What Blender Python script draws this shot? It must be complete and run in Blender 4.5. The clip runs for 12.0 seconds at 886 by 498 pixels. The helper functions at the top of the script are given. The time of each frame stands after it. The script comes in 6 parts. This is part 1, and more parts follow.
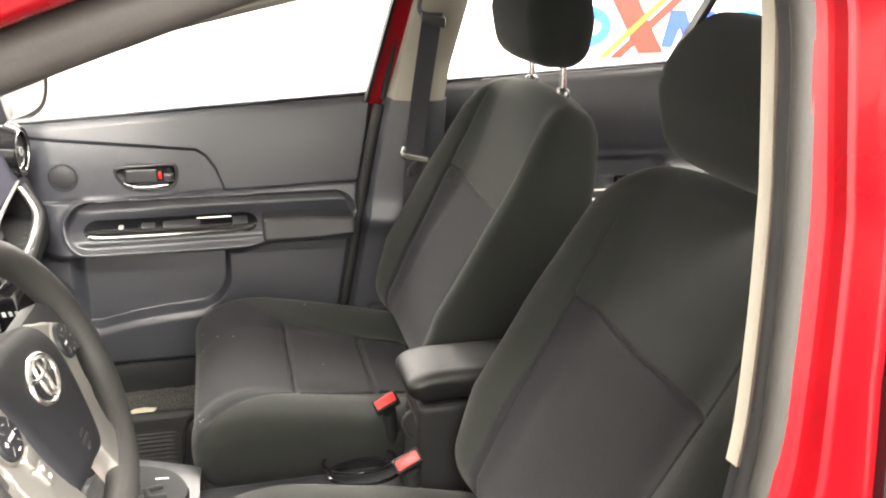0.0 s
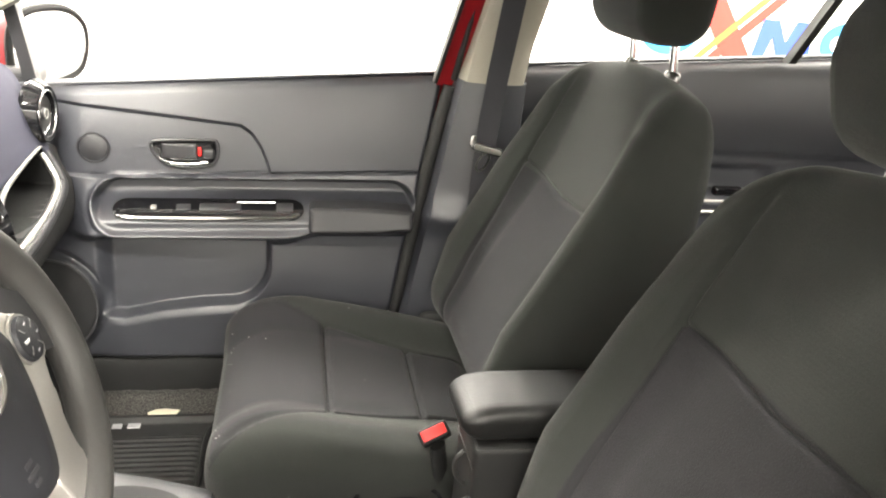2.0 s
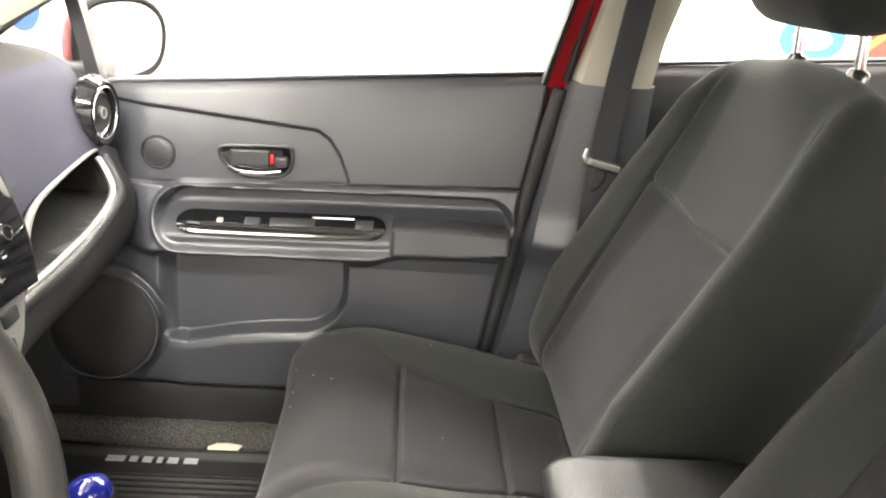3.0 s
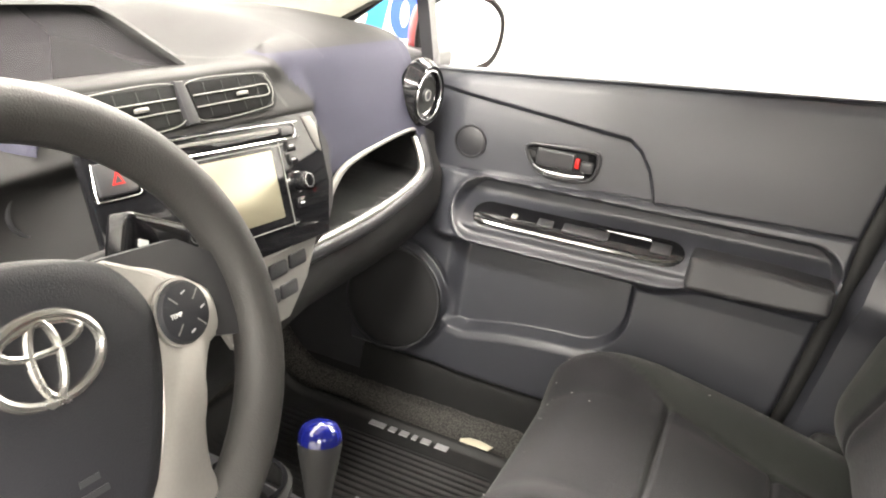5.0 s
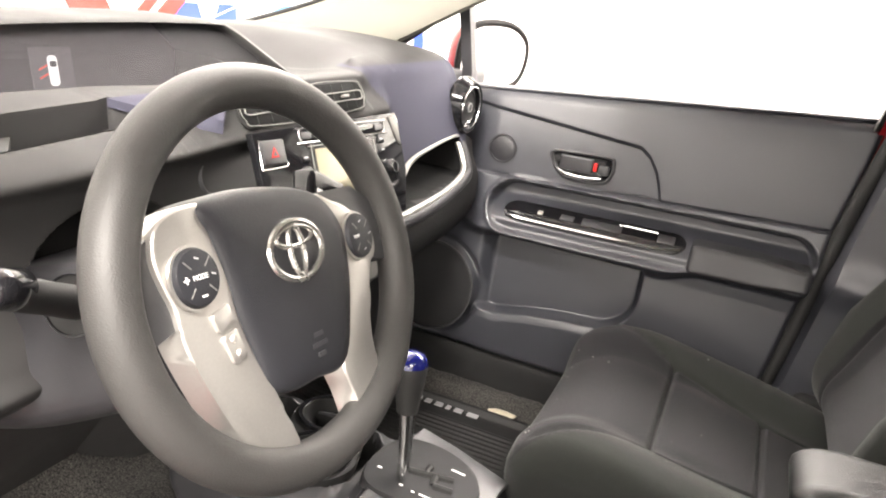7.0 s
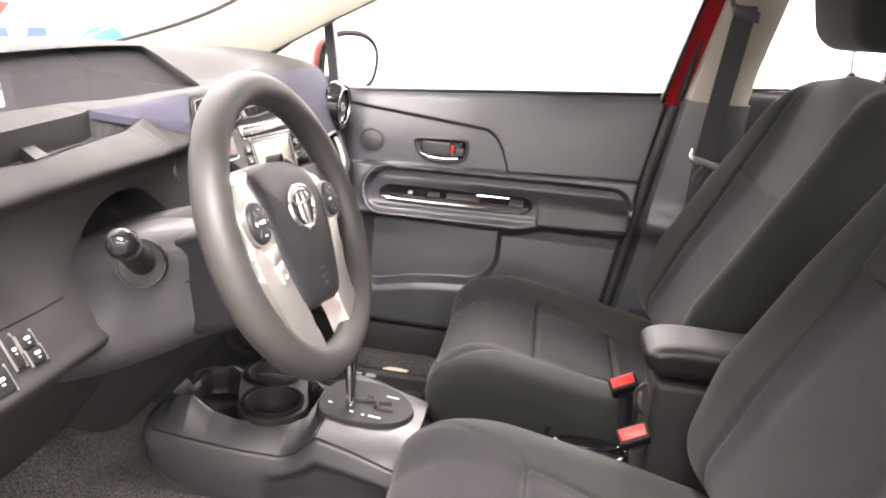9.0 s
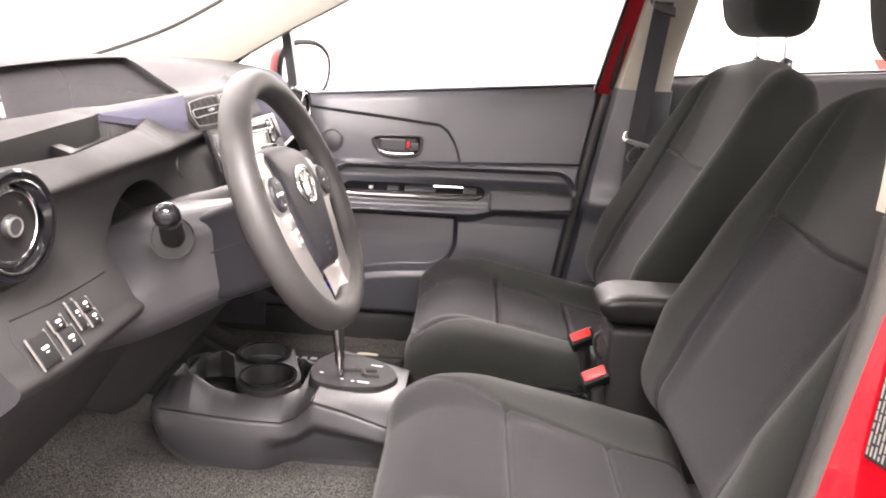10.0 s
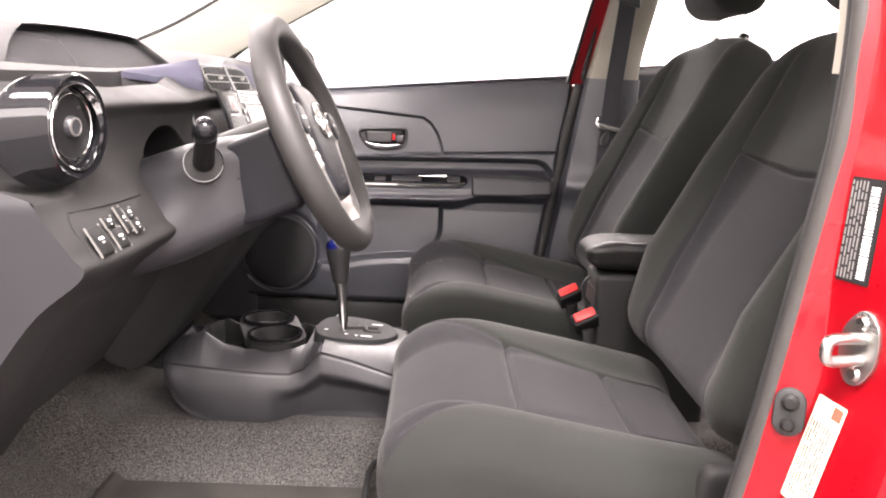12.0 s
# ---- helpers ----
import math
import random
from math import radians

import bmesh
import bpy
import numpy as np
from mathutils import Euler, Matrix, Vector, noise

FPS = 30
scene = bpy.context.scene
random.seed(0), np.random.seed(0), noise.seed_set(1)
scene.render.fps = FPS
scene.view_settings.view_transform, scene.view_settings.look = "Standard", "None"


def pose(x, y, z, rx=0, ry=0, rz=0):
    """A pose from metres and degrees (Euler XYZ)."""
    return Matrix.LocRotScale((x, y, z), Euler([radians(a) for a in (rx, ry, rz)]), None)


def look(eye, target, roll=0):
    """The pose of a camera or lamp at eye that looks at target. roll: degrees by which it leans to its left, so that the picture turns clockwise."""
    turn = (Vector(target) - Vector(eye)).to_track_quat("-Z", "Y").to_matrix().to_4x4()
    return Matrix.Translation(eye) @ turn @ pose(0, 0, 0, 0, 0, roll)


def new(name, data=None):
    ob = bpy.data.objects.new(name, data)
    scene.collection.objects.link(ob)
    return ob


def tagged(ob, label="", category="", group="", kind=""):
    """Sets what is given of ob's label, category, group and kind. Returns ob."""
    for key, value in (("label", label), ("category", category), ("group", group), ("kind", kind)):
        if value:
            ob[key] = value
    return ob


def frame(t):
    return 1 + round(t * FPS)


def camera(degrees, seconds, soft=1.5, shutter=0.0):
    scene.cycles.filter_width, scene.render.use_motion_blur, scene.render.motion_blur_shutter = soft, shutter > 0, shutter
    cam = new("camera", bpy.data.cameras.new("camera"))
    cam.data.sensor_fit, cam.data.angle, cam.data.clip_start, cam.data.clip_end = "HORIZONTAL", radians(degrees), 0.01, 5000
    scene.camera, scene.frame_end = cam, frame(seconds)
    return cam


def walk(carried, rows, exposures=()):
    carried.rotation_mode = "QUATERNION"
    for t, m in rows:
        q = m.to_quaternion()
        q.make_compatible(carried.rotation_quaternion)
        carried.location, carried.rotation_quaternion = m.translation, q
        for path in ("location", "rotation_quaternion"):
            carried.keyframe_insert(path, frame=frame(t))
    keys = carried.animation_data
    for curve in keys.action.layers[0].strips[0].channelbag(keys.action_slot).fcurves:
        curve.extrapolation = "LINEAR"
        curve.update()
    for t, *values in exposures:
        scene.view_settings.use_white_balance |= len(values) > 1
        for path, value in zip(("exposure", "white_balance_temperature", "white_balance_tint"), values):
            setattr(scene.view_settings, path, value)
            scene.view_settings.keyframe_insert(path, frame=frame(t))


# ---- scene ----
cam = camera(60.4, 12.0, soft=2.0)
PATH = [
    (0, (0.203, -1.119, 1.342), (0.74, 0.664, 0.613), 3.1),
    (0.5, (0.159, -1.123, 1.329), (0.647, 0.695, 0.654), 4.3),
    (1, (0.168, -1.103, 1.299), (0.658, 0.72, 0.639), 4.8),
    (1.5, (0.201, -1.025, 1.27), (0.665, 0.795, 0.584), 5.3),
    (2, (0.242, -0.904, 1.25), (0.636, 0.919, 0.527), 5.4),
    (2.5, (0.269, -0.77, 1.218), (0.541, 1.072, 0.486), 5.0),
    (2.7, (0.282, -0.724, 1.209), (0.493, 1.126, 0.481), 4.8),
    (4.3, (0.34, -0.578, 1.146), (-0.078, 1.244, 0.435), 5.9),
    (4.5, (0.343, -0.581, 1.139), (-0.17, 1.216, 0.426), 6.2),
    (5, (0.343, -0.605, 1.141), (-0.349, 1.128, 0.419), 6.9),
    (5.5, (0.341, -0.664, 1.13), (-0.416, 1.051, 0.432), 7.3),
    (6, (0.347, -0.734, 1.133), (-0.405, 0.992, 0.457), 8.1),
    (6.5, (0.341, -0.812, 1.129), (-0.371, 0.937, 0.47), 9.0),
    (6.7, (0.344, -0.836, 1.131), (-0.357, 0.919, 0.479), 8.6),
    (8.3, (0.299, -1.049, 1.127), (-0.105, 0.814, 0.524), 6.6),
    (8.5, (0.295, -1.078, 1.121), (-0.06, 0.798, 0.527), 6.3),
    (9, (0.271, -1.177, 1.125), (0.053, 0.727, 0.553), 5.7),
    (9.5, (0.253, -1.27, 1.132), (0.123, 0.645, 0.571), 4.4),
    (10, (0.226, -1.345, 1.102), (0.169, 0.582, 0.57), 3.4),
    (10.5, (0.216, -1.384, 1.065), (0.201, 0.553, 0.567), 3.1),
    (11, (0.199, -1.407, 1.029), (0.202, 0.537, 0.561), 2.6),
    (11.5, (0.192, -1.442, 0.992), (0.211, 0.507, 0.544), 2.2),
    (12, (0.178, -1.479, 0.953), (0.204, 0.479, 0.547), 2.3),
]
walk(cam, [(t, look(eye, target, roll)) for t, eye, target, roll in PATH], [(0, 1.25, 6850, 10), (1.0, 1.3, 6850, 10), (1.5, 1.42, 6850, 8), (2.5, 1.53, 6850, 8), (5.0, 1.33, 6850, 10), (6.5, 1.12, 6850, 12), (8.5, 1.16, 6700, 18), (9.5, 1.2, 6700, 20), (10.5, 1.14, 6650, 22), (12.0, 1.10, 6650, 22)])

# ---- light ----
world = bpy.data.worlds.new("world")
scene.world = world
world.use_nodes = True
world.node_tree.nodes["Background"].inputs["Color"].default_value = (1.0, 0.98, 0.95, 1)
world.node_tree.nodes["Background"].inputs["Strength"].default_value = 0.15


def area_lamp(name, at, to, sx, sy, watts, colour=(1.0, 0.97, 0.92)):
    data = bpy.data.lights.new(name, "AREA")
    data.shape, data.size, data.size_y, data.energy, data.color = "RECTANGLE", sx, sy, watts, colour
    ob = new(name, data)
    ob.matrix_world = look(at, to)
    return ob


# Unseen fill light, added for low sideways light into the cabin.
area_lamp("fill_driver_side", (1.6, -3.85, 2.55), (1.6, 0, 1.0), 5.5, 1.0, 205)
area_lamp("ceiling_lamp_driver_side", (0.45, -1.95, 3.1), (0.45, -1.5, 0), 1.6, 0.4, 260)
area_lamp("ceiling_lamp_passenger_side", (0.2, 2.7, 3.1), (0.2, 2.5, 0), 4.8, 1.0, 300)
area_lamp("ceiling_lamp_front", (-1.5, 0, 3.1), (-1.6, 0, 0), 4.5, 0.8, 60)
# Unseen fill light, added to brighten the rear door and cabin.
area_lamp("fill_rear", (4.0, 0, 3.1), (3.8, 0, 0), 4.5, 1.2, 440)


# ---- materials ----
def mat(name, colour, rough=0.5, metal=0.0, var=0.12, grain=400.0, bump=0.15, stain=8.0, coat=0.0, sheen=0.0, spec=0.5, rvar=0.08, rib=0.0):
    """A node material: two scales of variation in colour and gloss, and a fine relief."""
    m = bpy.data.materials.new(name)
    m.use_nodes = True
    nt = m.node_tree
    b = nt.nodes["Principled BSDF"]
    co = nt.nodes.new("ShaderNodeTexCoord")
    n1, n2 = nt.nodes.new("ShaderNodeTexNoise"), nt.nodes.new("ShaderNodeTexNoise")
    n1.inputs["Scale"].default_value, n1.inputs["Detail"].default_value = grain, 3
    n2.inputs["Scale"].default_value, n2.inputs["Detail"].default_value = stain, 5
    nt.links.new(co.outputs["Object"], n1.inputs["Vector"])
    nt.links.new(co.outputs["Object"], n2.inputs["Vector"])
    add = nt.nodes.new("ShaderNodeMath")
    add.operation = "ADD"
    nt.links.new(n1.outputs["Fac"], add.inputs[0])
    nt.links.new(n2.outputs["Fac"], add.inputs[1])
    mr = nt.nodes.new("ShaderNodeMapRange")
    mr.inputs["From Min"].default_value, mr.inputs["From Max"].default_value = 0.6, 1.4
    mr.inputs["To Min"].default_value, mr.inputs["To Max"].default_value = 1 - var, 1 + var
    nt.links.new(add.outputs[0], mr.inputs["Value"])
    mul = nt.nodes.new("ShaderNodeVectorMath")
    mul.operation = "SCALE"
    mul.inputs[0].default_value = colour
    nt.links.new(mr.outputs[0], mul.inputs["Scale"])
    nt.links.new(mul.outputs[0], b.inputs["Base Color"])
    rr = nt.nodes.new("ShaderNodeMapRange")
    rr.inputs["From Min"].default_value, rr.inputs["From Max"].default_value = 0.3, 0.7
    rr.inputs["To Min"].default_value, rr.inputs["To Max"].default_value = max(rough - rvar, 0.02), min(rough + rvar, 1)
    nt.links.new(n2.outputs["Fac"], rr.inputs["Value"])
    nt.links.new(rr.outputs[0], b.inputs["Roughness"])
    b.inputs["Metallic"].default_value = metal
    b.inputs["Coat Weight"].default_value = coat
    b.inputs["Coat Roughness"].default_value = 0.06
    b.inputs["Sheen Weight"].default_value = sheen
    b.inputs["Specular IOR Level"].default_value = spec
    if bump:
        bp = nt.nodes.new("ShaderNodeBump")
        bp.inputs["Strength"].default_value, bp.inputs["Distance"].default_value = bump, 0.001
        if rib:
            # woven ribs a few millimetres apart
            wv = nt.nodes.new("ShaderNodeTexWave")
            wv.inputs["Scale"].default_value, wv.inputs["Distortion"].default_value = rib, 1.2
            wv.inputs["Detail"].default_value, wv.inputs["Detail Scale"].default_value = 2.0, 3.0
            nt.links.new(co.outputs["Object"], wv.inputs["Vector"])
            sm = nt.nodes.new("ShaderNodeMath")
            sm.operation = "MULTIPLY_ADD"
            sm.inputs[1].default_value = 0.10
            nt.links.new(wv.outputs["Fac"], sm.inputs[0])
            nt.links.new(n1.outputs["Fac"], sm.inputs[2])
            nt.links.new(sm.outputs[0], bp.inputs["Height"])
        else:
            nt.links.new(n1.outputs["Fac"], bp.inputs["Height"])
        nt.links.new(bp.outputs[0], b.inputs["Normal"])
    return m


def lit(name, colour, strength):
    m = bpy.data.materials.new(name)
    m.use_nodes = True
    b = m.node_tree.nodes["Principled BSDF"]
    b.inputs["Base Color"].default_value = (*colour, 1)
    b.inputs["Emission Color"].default_value = (*colour, 1)
    b.inputs["Emission Strength"].default_value = strength
    return m


def glass(name, rough=0.0, tint=(1, 1, 1)):
    m = bpy.data.materials.new(name)
    m.use_nodes = True
    b = m.node_tree.nodes["Principled BSDF"]
    b.inputs["Base Color"].default_value = (*tint, 1)
    b.inputs["Transmission Weight"].default_value = 1.0
    b.inputs["Roughness"].default_value = rough
    b.inputs["IOR"].default_value = 1.08
    return m


PLASTIC = mat("dark_plastic", (0.026, 0.026, 0.0285), 0.40, bump=0.25, grain=900, spec=0.6)
DOOR_M = mat("door_trim_plastic", (0.029, 0.0302, 0.037), 0.40, bump=0.3, grain=800, spec=0.8, var=0.10, stain=5.0)
GRILLE = mat("perforated_black_grille", (0.014, 0.014, 0.015), 0.6, bump=1.0, grain=1300, spec=0.25, var=0.35)
LID_M = mat("black_leather", (0.009, 0.009, 0.009), 0.40, bump=0.5, grain=500, spec=0.35)
PLASTIC_SOFT = mat("soft_dark_plastic", (0.019, 0.0188, 0.0208), 0.45, bump=0.25, grain=800, spec=0.38)
DASH_BLUE = mat("slate_blue_plastic", (0.036, 0.036, 0.050), 0.75, bump=0.3, grain=900, spec=0.08)
DASH_M = mat("dash_plastic", (0.023, 0.0226, 0.0226), 0.68, bump=0.15, grain=900, spec=0.14)
GLOSS = mat("gloss_black", (0.007, 0.007, 0.008), 0.08, bump=0.0, rvar=0.03, spec=0.3)
RUBBER = mat("black_rubber", (0.013, 0.013, 0.013), 0.66, bump=0.3, grain=500)
MAT_M = mat("dusty_mat_rubber", (0.026, 0.024, 0.021), 0.6, bump=0.5, grain=300, var=0.35, stain=14.0)
SEAL = mat("weatherstrip_rubber", (0.034, 0.032, 0.030), 0.55, bump=0.15, grain=500, spec=0.25)
FABRIC = mat("charcoal_seat_fabric", (0.0150, 0.0162, 0.0147), 0.92, bump=0.7, grain=900, sheen=0.07, var=0.25, spec=0.14, rib=150.0)
FABRIC_IN = mat("dark_insert_fabric", (0.0125, 0.0122, 0.0134), 0.95, bump=1.0, grain=520, sheen=0.05, var=0.35, spec=0.14, rib=130.0)
CARPET = mat("grey_loop_carpet", (0.037, 0.035, 0.032), 0.97, bump=1.0, grain=330, var=1.9, sheen=0.05, stain=420.0)
CHROME = mat("chrome", (0.78, 0.78, 0.78), 0.15, 1.0, var=0.03, bump=0.0, rvar=0.03)
SATIN = mat("satin_silver", (0.52, 0.505, 0.48), 0.36, 0.85, var=0.05, bump=0.05)
TONGUE = mat("bright_zinc", (0.50, 0.50, 0.49), 0.22, 0.95, var=0.1, bump=0.1)
TRIM_G = mat("grey_metal_trim", (0.17, 0.165, 0.155), 0.45, 0.3, var=0.06, bump=0.1)
GATE_M = mat("matt_gate_plastic", (0.017, 0.017, 0.018), 0.68, bump=0.4, grain=700, spec=0.15)
HUB_M = mat("dark_airbag_plastic", (0.017, 0.0174, 0.0205), 0.44, bump=0.35, grain=800, spec=0.3)
NAVY = mat("smooth_dark_shroud", (0.009, 0.0095, 0.012), 0.4, bump=0.1, spec=0.2)
DIM_PRINT = mat("dim_grey_print", (0.16, 0.155, 0.15), 0.6, var=0.15, bump=0.05)
DARK_CHROME = mat("smoked_chrome", (0.12, 0.12, 0.12), 0.22, 0.9, var=0.05, bump=0.0, rvar=0.03)
STEEL = mat("zinc_steel", (0.48, 0.48, 0.46), 0.28, 1.0, var=0.1, bump=0.1)
RED = mat("red_car_paint", (0.21, 0.0015, 0.005), 0.32, 0.0, var=0.05, grain=900, bump=0.02, coat=0.18, spec=0.3)
BEIGE = mat("greige_trim", (0.27, 0.25, 0.21), 0.62, var=0.06, bump=0.2)
GREY_TRIM = mat("light_grey_headliner", (0.14, 0.136, 0.114), 0.9, var=0.06, bump=0.5, grain=900)
WHITE = mat("white_wall_paint", (0.86, 0.86, 0.84), 0.7, var=0.02, bump=0.05, stain=1.0)
GREY_WALL = mat("grey_wall_paint", (0.68, 0.68, 0.67), 0.7, var=0.04, bump=0.05, stain=1.0)
FLOOR_M = mat("grey_studio_floor", (0.11, 0.11, 0.11), 0.45, var=0.06, bump=0.05, stain=2.0)
REDBTN = mat("red_button", (0.46, 0.014, 0.012), 0.45, var=0.05, bump=0.05, spec=0.3)
BLUEKNOB = mat("blue_gloss_knob", (0.005, 0.008, 0.10), 0.07, var=0.05, bump=0.0, coat=0.6)
WHITE_M = mat("white_print", (0.75, 0.75, 0.74), 0.5, var=0.05, bump=0.05)
GREY_PRINT = mat("grey_print", (0.35, 0.35, 0.36), 0.5, var=0.05, bump=0.05)
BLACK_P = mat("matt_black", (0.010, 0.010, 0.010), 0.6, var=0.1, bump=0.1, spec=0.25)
# Near-black that stands for the shade deep in the dash tray; also vent mouths.
TRAY_M = mat("recess_shade_black", (0.008, 0.008, 0.008), 0.8, bump=0.3, grain=700, spec=0.08)
BELT = mat("seat_belt_webbing", (0.030, 0.030, 0.036), 0.75, bump=0.6, grain=600)
# The pale warm base stands for the room reflected in the blank screen.
SCREEN = mat("screen_warm_reflection", (0.25, 0.23, 0.165), 0.18, 0.5, var=0.04, bump=0.0)
# Grey bases of lens and display stand for reflections on dark glossy panes.
LENS = mat("smoked_lens", (0.036, 0.034, 0.037), 0.6, var=0.04, bump=0.0, spec=0.05)
LENS.node_tree.nodes["Principled BSDF"].inputs["Alpha"].default_value = 0.5
DISPLAY = mat("smoked_display", (0.085, 0.082, 0.088), 0.35, var=0.05, bump=0.0)
BLUE_S = mat("banner_blue", (0.02, 0.06, 0.60), 0.5, var=0.05, bump=0.0)
CYAN_S = mat("banner_cyan", (0.02, 0.28, 0.62), 0.5, var=0.05, bump=0.0)
RED_S = mat("banner_red", (0.55, 0.025, 0.015), 0.5, var=0.05, bump=0.0)
ORANGE_S = mat("banner_orange", (0.65, 0.13, 0.02), 0.5, var=0.05, bump=0.0)
PAPER = mat("cream_paper", (0.70, 0.64, 0.50), 0.7, var=0.10, bump=0.1, stain=30.0)
LINE = mat("thin_grey_edge", (0.15, 0.15, 0.14), 0.5, var=0.05, bump=0.0)
GLASS = glass("window_glass")
MIRROR = mat("mirror_silver", (0.9, 0.9, 0.9), 0.02, 1.0, var=0.01, bump=0.0, rvar=0.01)


# ---- builders ----
def clamp(x, a=0.0, b=1.0):
    return max(a, min(b, x))


def ss(a, b, x):
    t = clamp((x - a) / (b - a))
    return t * t * (3 - 2 * t)


def lerp(a, b, t):
    return a + (b - a) * t


def interp(keys, x):
    """Piecewise smooth through (x, value) keys; values may be tuples."""
    if x <= keys[0][0]:
        return keys[0][1]
    for (a, va), (b, vb) in zip(keys, keys[1:]):
        if x <= b:
            t = (x - a) / (b - a)
            if isinstance(va, tuple):
                return tuple(lerp(p, q, t) for p, q in zip(va, vb))
            return lerp(va, vb, t)
    return keys[-1][1]


def spline(points, n, closed=False):
    """n points evenly by index along a Catmull-Rom curve."""
    P = [Vector(p) for p in points]
    out, m = [], len(P)
    segs = m if closed else m - 1
    count = n if closed else n - 1
    for i in range(n):
        s = i / count * segs
        k = min(int(s), segs - 1)
        t = s - k
        g = (lambda j: P[j % m]) if closed else (lambda j: P[max(0, min(m - 1, j))])
        a, b, c, d = g(k - 1), g(k), g(k + 1), g(k + 2)
        out.append(0.5 * (2 * b + (c - a) * t + (2 * a - 5 * b + 4 * c - d) * t * t + (3 * b - a - 3 * c + d) * t ** 3))
    return out


def thing(name, label, category, at=None, group="", kind=""):
    ob = new(name)
    ob.empty_display_size = 0.05
    if at is not None:
        ob.matrix_world = at if isinstance(at, Matrix) else Matrix.Translation(at)
    return tagged(ob, label, category, group, kind)


def finish(name, bm, material, smooth=True, angle=40):
    me = bpy.data.meshes.new(name)
    bmesh.ops.recalc_face_normals(bm, faces=bm.faces[:])
    bm.to_mesh(me)
    bm.free()
    for m in material if isinstance(material, (list, tuple)) else [material]:
        me.materials.append(m)
    if smooth:
        me.shade_smooth()
        if angle < 180:
            me.set_sharp_from_angle(angle=radians(angle))
    return me


def part(name, bm, material, parent=None, label="", m=None, smooth=True, angle=40):
    ob = new(name, finish(name, bm, material, smooth, angle))
    if m is not None:
        ob.matrix_world = m
    if parent is not None:
        ob.parent = parent
        ob.matrix_parent_inverse = world_of(parent).inverted()
    if label:
        ob["label"] = label
    return ob


def single(name, bm, material, label, category, group="", kind="", m=None, angle=40):
    return tagged(part(name, bm, material, None, "", m, True, angle), label, category, group, kind)


def grid(fn, nu, nv, closeu=False, closev=False, bm=None):
    """A sheet of fn(u, v) with u and v from 0 to 1."""
    bm = bm or bmesh.new()
    cu, cv = (nu if closeu else nu - 1), (nv if closev else nv - 1)
    rows = [[bm.verts.new(fn(i / cu, j / cv)) for j in range(nv)] for i in range(nu)]
    for i in range(cu):
        for j in range(cv):
            bm.faces.new((rows[i][j], rows[(i + 1) % nu][j], rows[(i + 1) % nu][(j + 1) % nv], rows[i][(j + 1) % nv]))
    return bm


def slab(front, back, nu, nv):
    """A closed shell between two sheets with the same border count."""
    bm = bmesh.new()
    A = [[bm.verts.new(front(i / (nu - 1), j / (nv - 1))) for j in range(nv)] for i in range(nu)]
    B = [[bm.verts.new(back(i / (nu - 1), j / (nv - 1))) for j in range(nv)] for i in range(nu)]
    for i in range(nu - 1):
        for j in range(nv - 1):
            bm.faces.new((A[i][j], A[i + 1][j], A[i + 1][j + 1], A[i][j + 1]))
            bm.faces.new((B[i][j], B[i][j + 1], B[i + 1][j + 1], B[i + 1][j]))
    edge = [(i, 0) for i in range(nu)] + [(nu - 1, j) for j in range(1, nv)] + [(i, nv - 1) for i in range(nu - 2, -1, -1)] + [(0, j) for j in range(nv - 2, 0, -1)]
    for (a, b), (c, d) in zip(edge, edge[1:] + edge[:1]):
        bm.faces.new((A[a][b], B[a][b], B[c][d], A[c][d]))
    return bm


def loft(loops, cap=True):
    """A skin over closed loops of equal count."""
    bm = bmesh.new()
    V = [[bm.verts.new(p) for p in loop] for loop in loops]
    n = len(V[0])
    for a, b in zip(V, V[1:]):
        for j in range(n):
            bm.faces.new((a[j], a[(j + 1) % n], b[(j + 1) % n], b[j]))
    if cap:
        bm.faces.new(V[0][::-1])
        bm.faces.new(V[-1])
    return bm


